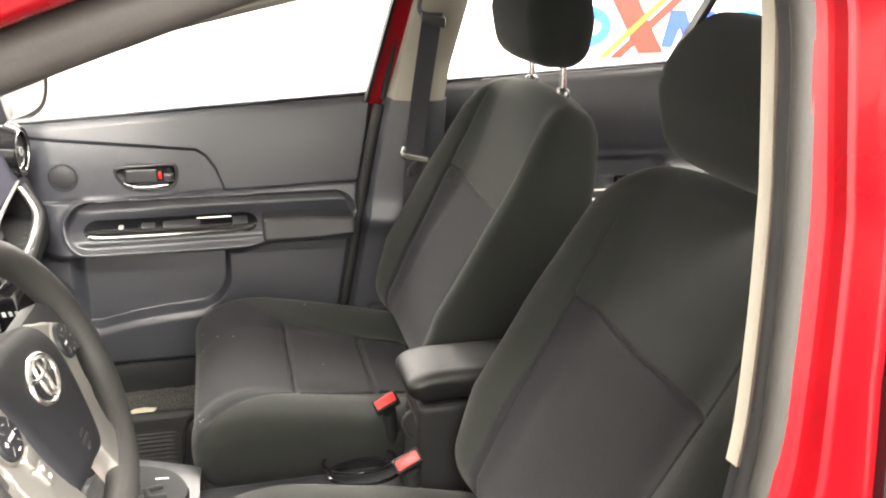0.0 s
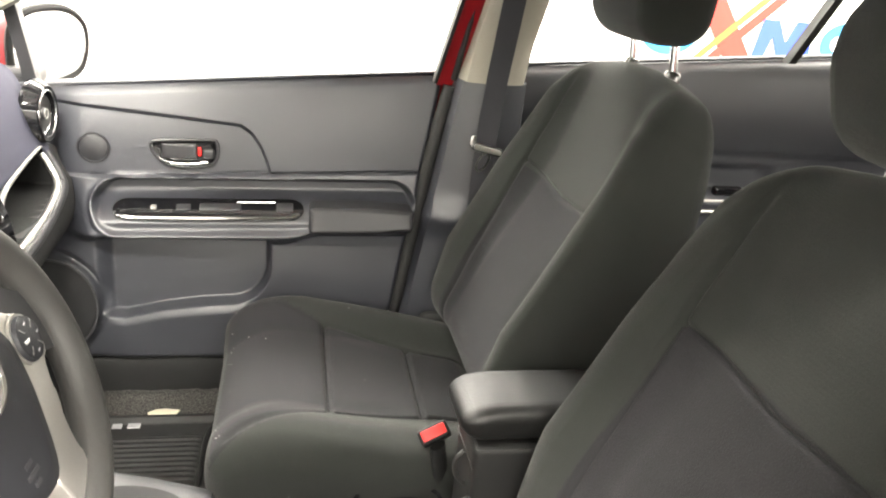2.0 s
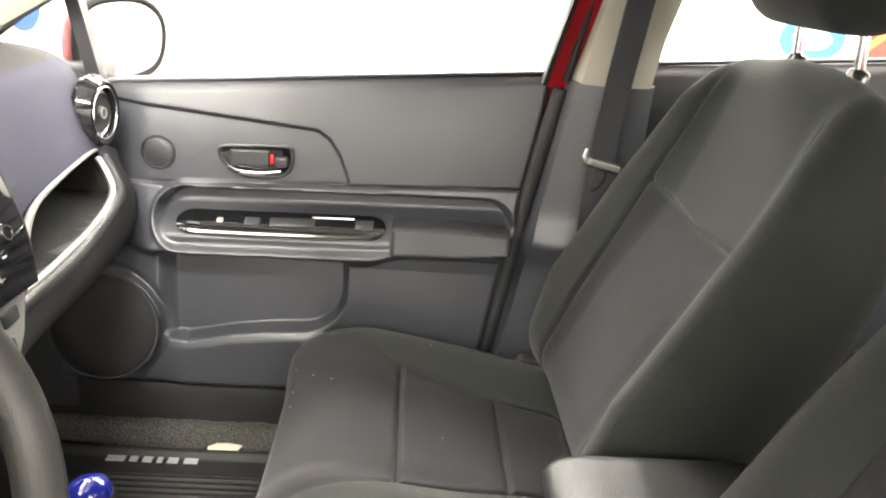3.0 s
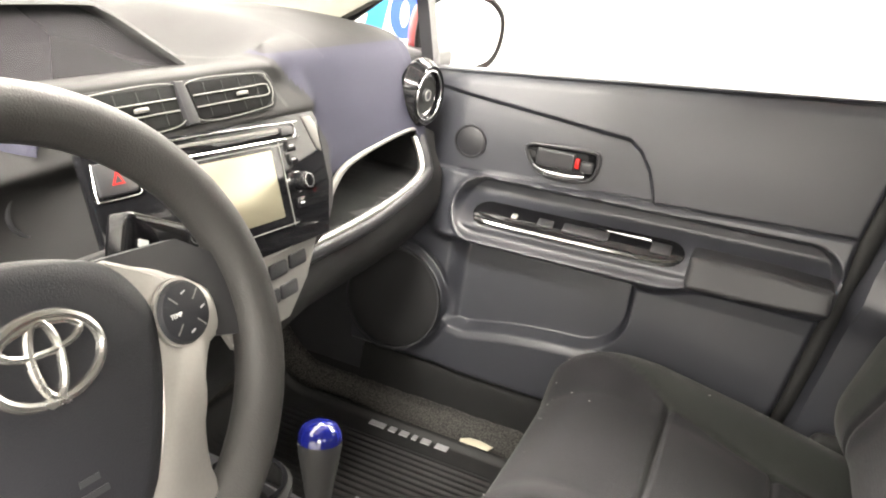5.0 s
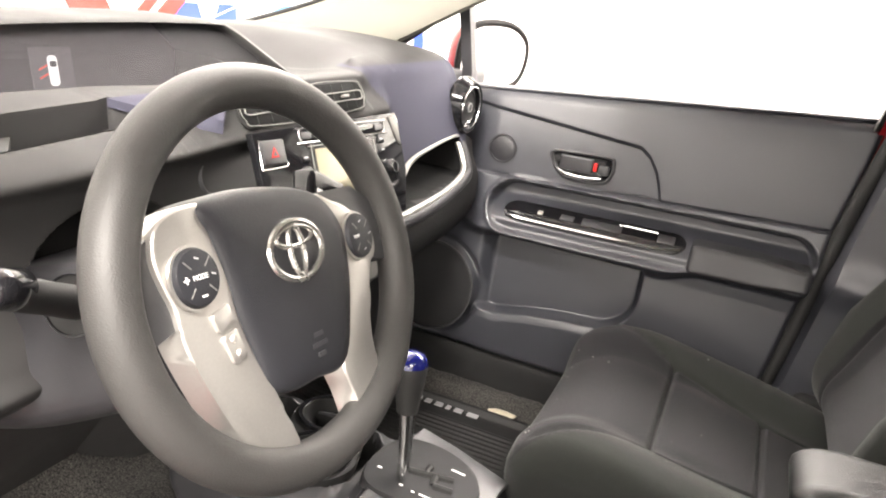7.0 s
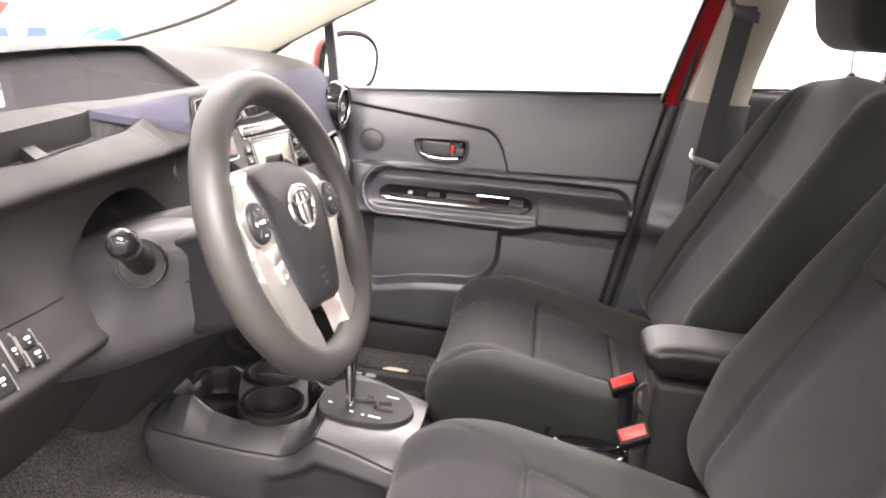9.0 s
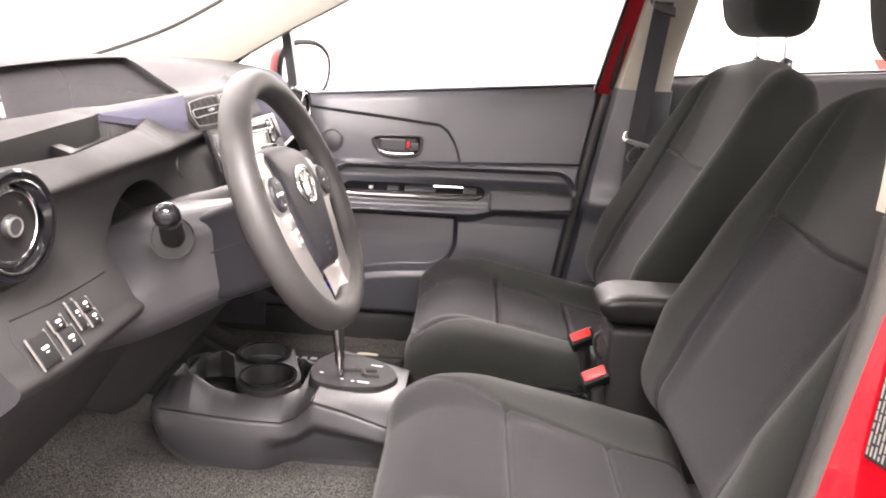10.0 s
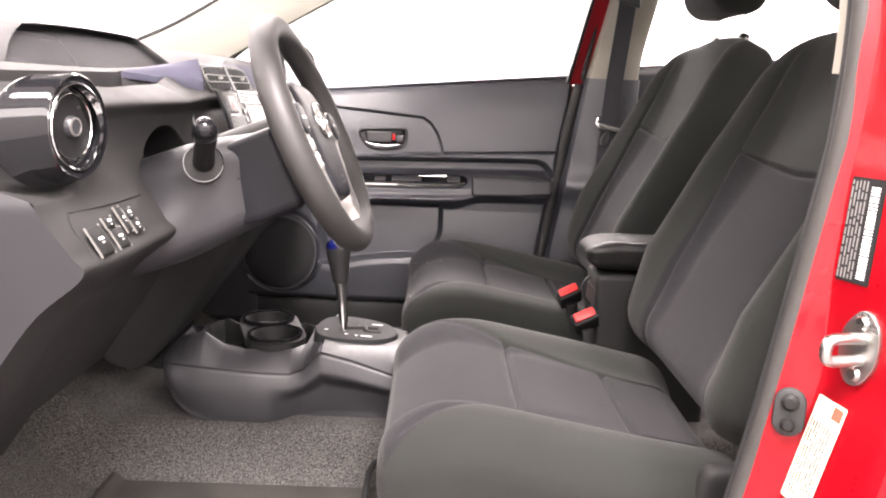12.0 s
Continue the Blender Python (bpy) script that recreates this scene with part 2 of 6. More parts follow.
def softbox(half, r, n, deform=None, dense=None):
    """A box with rounded edges and n cells a side, bent by deform. dense: per axis, places in metres to sample closely."""
    axes = []
    for a in range(3):
        h = half[a]
        rr = r if not isinstance(r, tuple) else r[a]
        c = {-h + 2 * h * i / n[a] for i in range(n[a] + 1)} | {-h + rr * t for t in (0.12, 0.3, 0.6, 1)} | {h - rr * t for t in (0.12, 0.3, 0.6, 1)}
        for d in (dense or ((), (), ()))[a]:
            c |= {d + e for e in (-0.009, -0.005, -0.0025, 0, 0.0025, 0.005, 0.009)}
        s = sorted(v for v in c if -h <= v <= h)
        axes.append([v for i, v in enumerate(s) if i == 0 or v - s[i - 1] > 1e-4])
    bm, made = bmesh.new(), {}
    R = r if isinstance(r, tuple) else (r, r, r)

    def vert(i, j, k):
        key = (i, j, k)
        if key not in made:
            p = Vector((axes[0][i], axes[1][j], axes[2][k]))
            c = Vector([clamp(p[a], -half[a] + R[a], half[a] - R[a]) for a in range(3)])
            d = Vector([(p[a] - c[a]) / R[a] for a in range(3)])
            big = max(abs(v) for v in d)
            if big > 1e-9 and d.length > 1e-9:
                d = d * (big / d.length)
                p = Vector([c[a] + d[a] * R[a] for a in range(3)])
            made[key] = bm.verts.new(deform(p) if deform else p)
        return made[key]

    N = [len(a) - 1 for a in axes]
    for a, b, c in ((0, 1, 2), (1, 2, 0), (2, 0, 1)):
        for side in (0, N[a]):
            for i in range(N[b]):
                for j in range(N[c]):
                    q = []
                    for di, dj in ((0, 0), (1, 0), (1, 1), (0, 1)):
                        key = [0, 0, 0]
                        key[a], key[b], key[c] = side, i + di, j + dj
                        q.append(vert(*key))
                    if len(set(q)) == 4:
                        bm.faces.new(q)
    return bm


def box(x0, x1, y0, y1, z0, z1, bevel=0.004, segs=2):
    bm = bmesh.new()
    bmesh.ops.create_cube(bm, size=1)
    for v in bm.verts:
        v.co = Vector((lerp(x0, x1, v.co.x + 0.5), lerp(y0, y1, v.co.y + 0.5), lerp(z0, z1, v.co.z + 0.5)))
    if bevel:
        bmesh.ops.bevel(bm, geom=bm.edges[:], offset=bevel, segments=segs, profile=0.5, affect="EDGES")
    return bm


def tube(points, r, n=12, closed=False, flat=1.0, steps=None):
    """A round bar along a smooth curve; r may be a list along it."""
    P = spline(points, steps or max(2, 8 * len(points)), closed) if steps != 0 else [Vector(p) for p in points]
    m = len(P)
    loops, ref = [], None
    for i, p in enumerate(P):
        t = (P[(i + 1) % m] - P[i - 1]) if closed else (P[min(i + 1, m - 1)] - P[max(i - 1, 0)])
        t.normalize()
        if ref is None:
            ref = t.orthogonal().normalized()
        ref = (ref - t * ref.dot(t)).normalized()
        b = t.cross(ref)
        rad = r if not isinstance(r, (list, tuple)) else interp([(k / (len(r) - 1), v) for k, v in enumerate(r)], i / (m - 1))
        loops.append([p + rad * (ref * math.cos(2 * math.pi * j / n) + b * flat * math.sin(2 * math.pi * j / n)) for j in range(n)])
    if closed:
        loops.append(loops[0])
        bm = loft(loops, cap=False)
        bmesh.ops.remove_doubles(bm, verts=bm.verts[:], dist=1e-6)
        return bm
    return loft(loops)


def lathe(profile, n=40):
    """Turned about z from (radius, height) pairs."""
    return loft([[(max(r, 1e-5) * math.cos(2 * math.pi * j / n), max(r, 1e-5) * math.sin(2 * math.pi * j / n), h) for j in range(n)] for r, h in profile])


def plate(outline, thick, bevel=0.002, dome=0.0):
    """A flat piece: an outline in x, y raised to thick along z, with a bevelled top edge."""
    bm = bmesh.new()
    low = [bm.verts.new((x, y, 0)) for x, y in outline]
    f = bm.faces.new(low)
    top = bmesh.ops.extrude_face_region(bm, geom=[f])
    vs = [v for v in top["geom"] if isinstance(v, bmesh.types.BMVert)]
    for v in vs:
        v.co.z += thick
    if bevel:
        es = [e for e in top["geom"] if isinstance(e, bmesh.types.BMEdge)]
        bmesh.ops.bevel(bm, geom=es, offset=bevel, segments=2, profile=0.5, affect="EDGES")
    return bm


def stadium(w, h, n=10):
    """A rounded bar outline, w by h, about the origin."""
    r, c = min(w, h) / 2, (max(w, h) - min(w, h)) / 2
    pts = [(c + r * math.cos(a), r * math.sin(a)) for a in [math.pi * (i / n - 0.5) for i in range(n + 1)]]
    pts += [(-x, -y) for x, y in pts]
    return pts if w >= h else [(-y, x) for x, y in pts]


def rrect(w, h, r, n=5):
    pts = []
    for cx, cy, a0 in ((w / 2 - r, h / 2 - r, 0), (-w / 2 + r, h / 2 - r, 90), (-w / 2 + r, -h / 2 + r, 180), (w / 2 - r, -h / 2 + r, 270)):
        pts += [(cx + r * math.cos(radians(a0 + 90 * i / n)), cy + r * math.sin(radians(a0 + 90 * i / n))) for i in range(n + 1)]
    return pts


def basis(at, right, up):
    """A pose whose x is right, y is up and z faces out."""
    x = Vector(right).normalized()
    z = x.cross(Vector(up)).normalized()
    y = z.cross(x)
    return Matrix.Translation(at) @ Matrix((x, y, z)).transposed().to_4x4()


def joined(*bms):
    """One bmesh of several."""
    out = bmesh.new()
    for b in bms:
        me = bpy.data.meshes.new("tmp")
        b.to_mesh(me)
        b.free()
        out.from_mesh(me)
        bpy.data.meshes.remove(me)
    return out


def moved(bm, m):
    bmesh.ops.transform(bm, matrix=m, verts=bm.verts[:])
    return bm


def world_of(ob):
    m = ob.matrix_basis.copy()
    return world_of(ob.parent) @ ob.matrix_parent_inverse @ m if ob.parent else m


# ---- the studio round the car ----
def flat_box(name, x0, x1, y0, y1, z0, z1, material, label, category):
    return single(name, box(x0, x1, y0, y1, z0, z1, 0), material, label, category, kind="structure")


WALL_Y, WALL_X = 4.2, -2.4
flat_box("ground", WALL_X - 0.2, 6.2, -4.2, WALL_Y + 0.2, -0.1, 0.0, FLOOR_M, "smooth grey floor of a white photo booth", "floor")
flat_box("wall_passenger_side", WALL_X - 0.2, 6.2, WALL_Y, WALL_Y + 0.2, 0, 3.2, WHITE, "bright white painted booth wall", "wall")
flat_box("wall_front", WALL_X - 0.2, WALL_X, -4.0, WALL_Y, 0, 3.2, WHITE, "bright white painted booth wall", "wall")
flat_box("wall_rear", 6.0, 6.2, -4.0, WALL_Y, 0, 3.2, WHITE, "bright white painted booth wall", "wall")
flat_box("wall_driver_side", WALL_X - 0.2, 6.2, -4.2, -4.0, 0, 3.2, GREY_WALL, "plain grey wall behind the open side", "wall")
flat_box("ceiling", WALL_X - 0.2, 6.2, -4.2, WALL_Y + 0.2, 3.2, 3.4, WHITE, "white booth ceiling", "ceiling")


def ring2(rx, ry, wall, bm_t=0.006, n=40):
    """A flat ring."""
    loops = []
    for r, z in ((0, 0), (0, bm_t), (wall, bm_t), (wall, 0)):
        loops.append([((rx - r) * math.cos(2 * math.pi * j / n), (ry - r) * math.sin(2 * math.pi * j / n), z) for j in range(n)])
    loops.append(loops[0])
    bm = loft(loops, cap=False)
    bmesh.ops.remove_doubles(bm, verts=bm.verts[:], dist=1e-6)
    return bm


def wall_sign(name, m, shapes, label):
    """Plain coloured shapes on a wall, in metres from m: bars and zigzags by their outline, rings by centre and radii."""
    t = thing(name, label, "wall sign", m)
    for nm, material, lift, data in shapes:
        if len(data) == 5:
            bm = moved(ring2(*data[2:]), Matrix.Translation((data[0], data[1], 0)))
        else:
            bm = plate(data, lift, 0)
        part(nm, moved(bm, m), material, t)
    return t


def zigzag(x, z, w, h):
    pts = [(0, 0), (0.20, 0), (0.30, 0.58), (0.44, 0), (0.58, 0), (0.74, 0.58), (0.78, 0), (1.0, 0), (0.90, 1.0), (0.66, 1.0), (0.53, 0.45), (0.36, 1.0), (0.10, 1.0)]
    return [(x + a * w, z + b * h) for a, b in pts]


wall_sign("wall_sign", basis((0, WALL_Y - 0.012, 0), (1, 0, 0), (0, 0, 1)), (
    ("cyan_ring", CYAN_S, 0, (2.80, 0.875, 0.21, 0.150, 0.080)),
    ("red_bar", RED_S, 0.006, [(2.945, 1.14), (3.165, 1.14), (3.475, 0.70), (3.265, 0.69)]),
    ("red_bar", RED_S, 0.009, [(3.03, 0.655), (3.12, 0.655), (3.81, 1.31), (3.72, 1.31)]),
    ("orange_bar", ORANGE_S, 0.009, [(2.935, 0.655), (2.995, 0.655), (3.69, 1.31), (3.62, 1.31)]),
    ("blue_zigzag", BLUE_S, 0.006, zigzag(3.45, 0.74, 0.47, 0.275)),
    ("cyan_ring", CYAN_S, 0, (4.17, 0.88, 0.19, 0.150, 0.080)),
    ("cyan_ring", CYAN_S, 0, (4.60, 0.88, 0.19, 0.150, 0.080)),
), "printed wall mark of red bars, blue zigzag and cyan rings")
wall_sign("wall_sign", basis((WALL_X + 0.012, -0.10, 0), (0, 1, 0), (0, 0, 1)), (
    ("cyan_ring", CYAN_S, 0, (1.45, 0.65, 0.24, 0.20, 0.10)),
    ("red_bar", RED_S, 0.006, [(1.62, 0.93), (1.84, 0.93), (2.15, 0.48), (1.93, 0.48)]),
    ("red_bar", RED_S, 0.009, [(1.72, 0.48), (1.86, 0.48), (2.50, 1.02), (2.38, 1.02)]),
    ("red_bar", RED_S, 0.009, [(1.60, 0.48), (1.69, 0.48), (2.31, 1.02), (2.24, 1.02)]),
    ("blue_zigzag", BLUE_S, 0.006, zigzag(2.25, 0.54, 0.57, 0.36)),
    ("cyan_ring", CYAN_S, 0, (3.30, 0.71, 0.32, 0.20, 0.10)),
    ("cyan_ring", CYAN_S, 0, (3.95, 0.69, 0.24, 0.19, 0.10)),
), "printed wall mark of red bars, blue zigzag and cyan rings")
wall_sign("wall_sign", basis((0, WALL_Y - 0.012, 0), (1, 0, 0), (0, 0, 1)), (
    ("blue_ring", BLUE_S, 0, (-2.05, 0.73, 0.11, 0.165, 0.075)),
    ("cyan_block", CYAN_S, 0.006, [(-2.36, 0.55), (-2.22, 0.55), (-2.16, 0.89), (-2.30, 0.89)]),
), "printed wall mark of blue and cyan shapes")

# ---- car shell ----
shell = thing("car_body", "red painted hatchback body shell with dark floor", "car body", (0.4, 0, 0.15), kind="structure")


def belt_z(x):
    return 0.945 + 0.088 * (x + 0.21)


part("floor_pan", box(-0.95, 2.2, -0.72, 0.72, 0.14, 0.205, 0.01), BLACK_P, shell)
part("firewall", box(-0.98, -0.88, -0.72, 0.72, 0.2, 0.98, 0.01), BLACK_P, shell)
part("rear_bulkhead", box(2.2, 2.26, -0.70, 0.70, 0.2, 0.98, 0.01), BLACK_P, shell)


def roof(u, v):
    x, y = lerp(0.02, 2.1, u), lerp(-0.56, 0.56, v)
    return Vector((x, y, 1.455 - 0.09 * (1 - ss(0, 0.25, u)) - 0.13 * ss(0.45, 1.0, u) - 0.05 * (2 * v - 1) ** 4))


part("roof_skin", slab(lambda u, v: roof(u, v), lambda u, v: roof(u, v) - Vector((0, 0, 0.012)), 30, 20), RED, shell)
part("headliner", slab(lambda u, v: roof(u, v) - Vector((0, 0, 0.035)), lambda u, v: roof(u, v) - Vector((0, 0, 0.02)), 30, 20), GREY_TRIM, shell, "pale grey headliner")


def bar_along(keys, rx, ry, material, name, label="", n=14, steps=40):
    """A pillar: an oval bar along keys with its flat side set by ry."""
    P = spline(keys, steps)
    loops = []
    for i, p in enumerate(P):
        t = (P[min(i + 1, steps - 1)] - P[max(i - 1, 0)]).normalized()
        out = Vector((0, 1 if p.y > 0 else -1, 0))
        out = (out - t * out.dot(t)).normalized()
        side = t.cross(out)
        loops.append([p + rx * side * math.copysign(abs(math.cos(a)) ** 0.6, math.cos(a)) + ry * out * math.copysign(abs(math.sin(a)) ** 0.6, math.sin(a)) for a in [2 * math.pi * j / n for j in range(n)]])
    part(name, loft(loops), material, shell, label)


for s in (1, -1):
    side = 1 if s > 0 else -1
    # windscreen pillars: trim inside, red skin outside
    keys = [(-0.86, 0.70 * s, 0.90), (-0.54, 0.655 * s, 1.012), (-0.25, 0.630 * s, 1.172), (0.02, 0.590 * s, 1.305), (0.3, 0.565 * s, 1.385)]
    bar_along([(x, y, z + 0.006) for x, y, z in keys], 0.072, 0.020, GREY_TRIM, "windscreen_pillar_trim", "pale grey pillar trim")
    part("windscreen_seal", tube([(x - 0.036, y, z + 0.073) for x, y, z in keys], 0.006, 8), RUBBER, shell)
    keys = [(x, (abs(y) + 0.040) * s, z + 0.006) for x, y, z in keys]
    bar_along(keys, 0.038, 0.012, RED, "windscreen_pillar")
    bar_along([(0.25, 0.60 * s, 1.395), (0.8, 0.60 * s, 1.42), (1.4, 0.59 * s, 1.395), (2.1, 0.56 * s, 1.30)], 0.035, 0.02, RED, "roof_rail")
    part("sill", box(-0.75, 1.9, (0.735 if s > 0 else -0.80), (0.80 if s > 0 else -0.735), 0.16, 0.30, 0.02), RED, shell)
    part("kick_panel", slab(lambda u, v: Vector((lerp(-0.95, -0.335, u), s * (0.685 + 0.03 * v), lerp(0.2, 0.97, v))), lambda u, v: Vector((lerp(-0.95, -0.335, u), s * 0.76, lerp(0.2, 0.97, v))), 8, 8), PLASTIC, shell)

# the rear door on the driver's side closes the shell, and the open front door stands ahead of it
part("rear_side_panel", slab(lambda u, v: Vector((lerp(0.80, 2.1, u), -0.80 - 0.03 * math.sin(math.pi * v), lerp(0.24, 1.04 + 0.08 * u, v))), lambda u, v: Vector((lerp(0.80, 2.1, u), -0.74, lerp(0.24, 1.04 + 0.08 * u, v))), 10, 10), RED, shell)
HINGE = Matrix.Translation((-0.47, -0.78, 0)) @ Matrix.Rotation(radians(-112), 4, "Z")
odoor = thing("open_driver_door", "open red car door with charcoal inner trim", "car door", HINGE)
part("outer_skin", moved(slab(lambda u, v: Vector((lerp(0, 1.0, u), -0.055 - 0.03 * math.sin(math.pi * v), lerp(0.24, 0.94 + 0.07 * u, v))), lambda u, v: Vector((lerp(0, 1.0, u), 0.0, lerp(0.24, 0.94 + 0.07 * u, v))), 10, 10), HINGE), RED, odoor, "red painted outer skin")
part("trim_panel", moved(slab(lambda u, v: Vector((lerp(0.04, 0.97, u), 0.055 + 0.03 * math.sin(math.pi * clamp(v * 1.6)), lerp(0.32, 0.93 + 0.07 * u, v))), lambda u, v: Vector((lerp(0.04, 0.97, u), 0.003, lerp(0.32, 0.93 + 0.07 * u, v))), 12, 16), HINGE), PLASTIC_SOFT, odoor)
part("window_frame", moved(tube([(0.0, -0.02, 0.95), (0.25, 0.01, 1.10), (0.55, 0.06, 1.29), (0.8, 0.08, 1.35), (1.03, 0.08, 1.35), (1.0, 0.0, 1.0)], 0.02, 10), HINGE), RED, odoor)

# windscreen
def screen_pt(u, v):
    x = lerp(-0.98, 0.0, u)
    return Vector((x - 0.10 * (1 - (2 * v - 1) ** 2) * (1 - u * 0.5), lerp(-1, 1, v) * lerp(0.68, 0.56, u), lerp(0.955, 1.37, u ** 0.92)))


wind = part("windscreen", slab(lambda u, v: screen_pt(u, v), lambda u, v: screen_pt(u, v) + Vector((-0.002, 0, 0.004)), 24, 24), GLASS, shell, "clear windscreen glass")
wind.visible_shadow = False

# ---- front passenger door ----
def trim_curve(x):
    return interp([(-0.40, 0.915), (-0.213, 0.906), (0.007, 0.889), (0.137, 0.878), (0.160, 0.862), (0.179, 0.834), (0.192, 0.80), (0.2, 0.772), (0.21, 0.70)], x)


def stadium_sd(x, z, x0, x1, zc, r, rise=0.0):
    cx = clamp(x, x0 + r, x1 - r)
    return math.hypot(x - cx, z - (zc + rise * cx)) - r


def door_y(x, z):
    b = belt_z(x)
    crease = 0.768 + 0.046 * x
    t = clamp((z - 0.77) / (b - 0.77))
    y = 0.704 + 0.034 * t - 0.007 * math.sin(math.pi * t)
    y += 0.016 * (1 - clamp((b - z) / 0.028)) ** 2
    # inset handle panel
    inside = ss(0.003, -0.005, z - trim_curve(x)) * ss(0.203, 0.197, x) * ss(crease - 0.004, crease + 0.004, z)
    y += 0.010 * inside
    arm = ss(-0.24, -0.15, x)
    if z < crease:
        up = 0.024 * ss(0.22, 0.32, x)
        t = clamp((crease - z) / (crease - 0.652 - up))
        low = lerp(0.704, lerp(0.704, 0.652, arm), t ** 1.3)
        if z < 0.652 + up:
            low = lerp(lerp(0.704, 0.652, arm), 0.697, ss(0.650 + up, 0.618 + up, z))
        if z < 0.618 + up:
            low = lerp(0.697, 0.684, clamp((0.618 - z) / 0.15))
        y = low
    y += 0.006 * math.exp(-((z - crease) / 0.0025) ** 2) * ss(-0.2, -0.15, x)
    # long scoop with the switch plate
    sd = stadium_sd(x, z, -0.160, 0.515, 0.7075, 0.056, 0.02)
    k = ss(0.002, -0.016, sd)
    zi = clamp((z - 0.658 - 0.02 * x) / 0.10)
    y = lerp(y, lerp(0.664, 0.742, ss(0.15, 0.75, zi)), k)
    y -= 0.006 * math.exp(-(sd / 0.006) ** 2) * ss(0.30, 0.2, x)
    # door pocket
    right = interp([(0.45, 0.205), (0.576, 0.200), (0.62, 0.200), (0.65, 0.196)], z)
    bottom = interp([(-0.168, 0.458), (-0.148, 0.448), (-0.11, 0.446), (-0.027, 0.464), (0.053, 0.474), (0.2, 0.484)], x)
    rc = 0.085
    q0, q1 = x - right + rc, bottom + rc - z
    edge_d = math.hypot(q0, q1) - rc if q0 > 0 and q1 > 0 else max(q0, q1) - rc
    pk = ss(0.003, -0.010, edge_d) * ss(-0.165, -0.130, x) * ss(0.645, 0.630, z)
    y += 0.034 * pk
    if z < bottom + 0.01:
        y -= 0.007 * ss(bottom + 0.004, bottom - 0.02, z) * ss(-0.18, -0.1, x) * ss(0.28, 0.1, x)
    # recess ahead of the pocket and the loudspeaker boss
    d = math.hypot(x + 0.262, z - 0.480)
    y += 0.010 * ss(0.125, 0.108, d) - 0.014 * ss(0.108, 0.100, d)
    y += 0.03 * ss(-0.17, -0.30, x) * ss(0.5, 0.75, z)
    return y


def door_rear(z):
    return interp([(0.30, 0.435), (0.48, 0.477), (0.79, 0.526), (1.02, 0.565)], z)


def door_pt(u, v):
    x = lerp(-0.36, 0.5, u)
    z = lerp(0.335, belt_z(x), v)
    x = lerp(-0.36, door_rear(z), u)
    z = lerp(0.335, belt_z(x), v)
    y = door_y(x, z)
    e = min(1, (door_rear(z) - x) / 0.012)
    y += 0.014 * (1 - e) ** 2 + 0.03 * (1 - min(1, (z - 0.335) / 0.025)) ** 2
    return Vector((x, y, z))


door = thing("front_passenger_door", "closed car door with charcoal moulded trim, red outside", "car door", (0.1, 0.75, 0.33))
part("trim_panel", slab(door_pt, lambda u, v: Vector((lerp(-0.36, door_rear(lerp(0.335, 0.97, v)), u), 0.775, lerp(0.335, belt_z(lerp(-0.36, 0.5, u)), v))), 380, 290), DOOR_M, door, "charcoal moulded door trim", angle=60)


def skin_pt(u, v, off=0.0):
    x = lerp(-0.42, 0.60, u)
    z = lerp(0.24, belt_z(x) - 0.03, v)
    return Vector((x, 0.80 + 0.035 * math.sin(math.pi * clamp((z - 0.2) / 0.75)) + off, z))


part("outer_skin", slab(lambda u, v: skin_pt(u, v), lambda u, v: skin_pt(u, v, -0.02), 20, 20), RED, door, "red painted outer skin")


def side_glass(z, y0=0.742):
    """How far out the side glass stands at a height."""
    return y0 - 0.30 * (z - 0.95) - 0.12 * (z - 0.95) ** 2


# window frame: a red rear upright, a black front upright and a black sash along the top
def upright(name, x0, z0, x1, z1, w, material, yoff=0.0, parent=None, depth=0.03):
    loops = []
    for i in range(13):
        t = i / 12
        x, z = lerp(x0, x1, t), lerp(z0, z1, t)
        y = side_glass(z) + yoff
        loops.append([(x - w / 2, y - depth / 2, z), (x + w / 2, y - depth / 2, z), (x + w / 2, y + depth / 2, z), (x - w / 2, y + depth / 2, z)])
    bm = loft(loops)
    bmesh.ops.bevel(bm, geom=[e for e in bm.edges if abs(e.verts[0].co.z - e.verts[1].co.z) > 0.01], offset=0.004, segments=2, profile=0.5, affect="EDGES")
    return part(name, bm, material, parent or door)


upright("rear_frame", 0.541, 0.99, 0.609, 1.36, 0.008, BLACK_P, -0.004)
upright("rear_frame", 0.566, 0.985, 0.636, 1.37, 0.040, RED, 0.004)["label"] = "red painted window frame"
upright("front_divider", -0.262, 0.93, -0.278, 1.16, 0.024, PLASTIC, -0.004)


def glass_pt(u, v, off=0.0):
    z0 = belt_z(lerp(-0.25, 0.55, u)) - 0.02
    z1 = lerp(1.14, 1.37, ss(0, 0.6, u))
    z = lerp(z0, z1, v)
    x = lerp(-0.262, lerp(0.55, 0.61, v), u)
    return Vector((x, side_glass(z) + 0.004 + off, z))


g = part("window_pane", slab(glass_pt, lambda u, v: glass_pt(u, v, 0.004), 12, 12), GLASS, door, "clear door glass")
g.visible_shadow = False
part("window_seal", tube([(x, 0.744, belt_z(x) - 0.004) for x in (-0.30, 0.0, 0.3, 0.56)], 0.0045, 8), DOOR_M, door)
part("window_sash", tube([(-0.455, 0.703, 0.982), (-0.37, 0.699, 1.045), (-0.29, 0.695, 1.108), (-0.262, 0.69, 1.128)], 0.009, 10), PLASTIC, door)
part("window_sash", tube([(-0.262, 0.69, 1.128), (-0.1, 0.655, 1.222), (0.1, 0.62, 1.305), (0.35, 0.595, 1.36), (0.64, 0.585, 1.38)], 0.009, 10), GREY_TRIM, door)

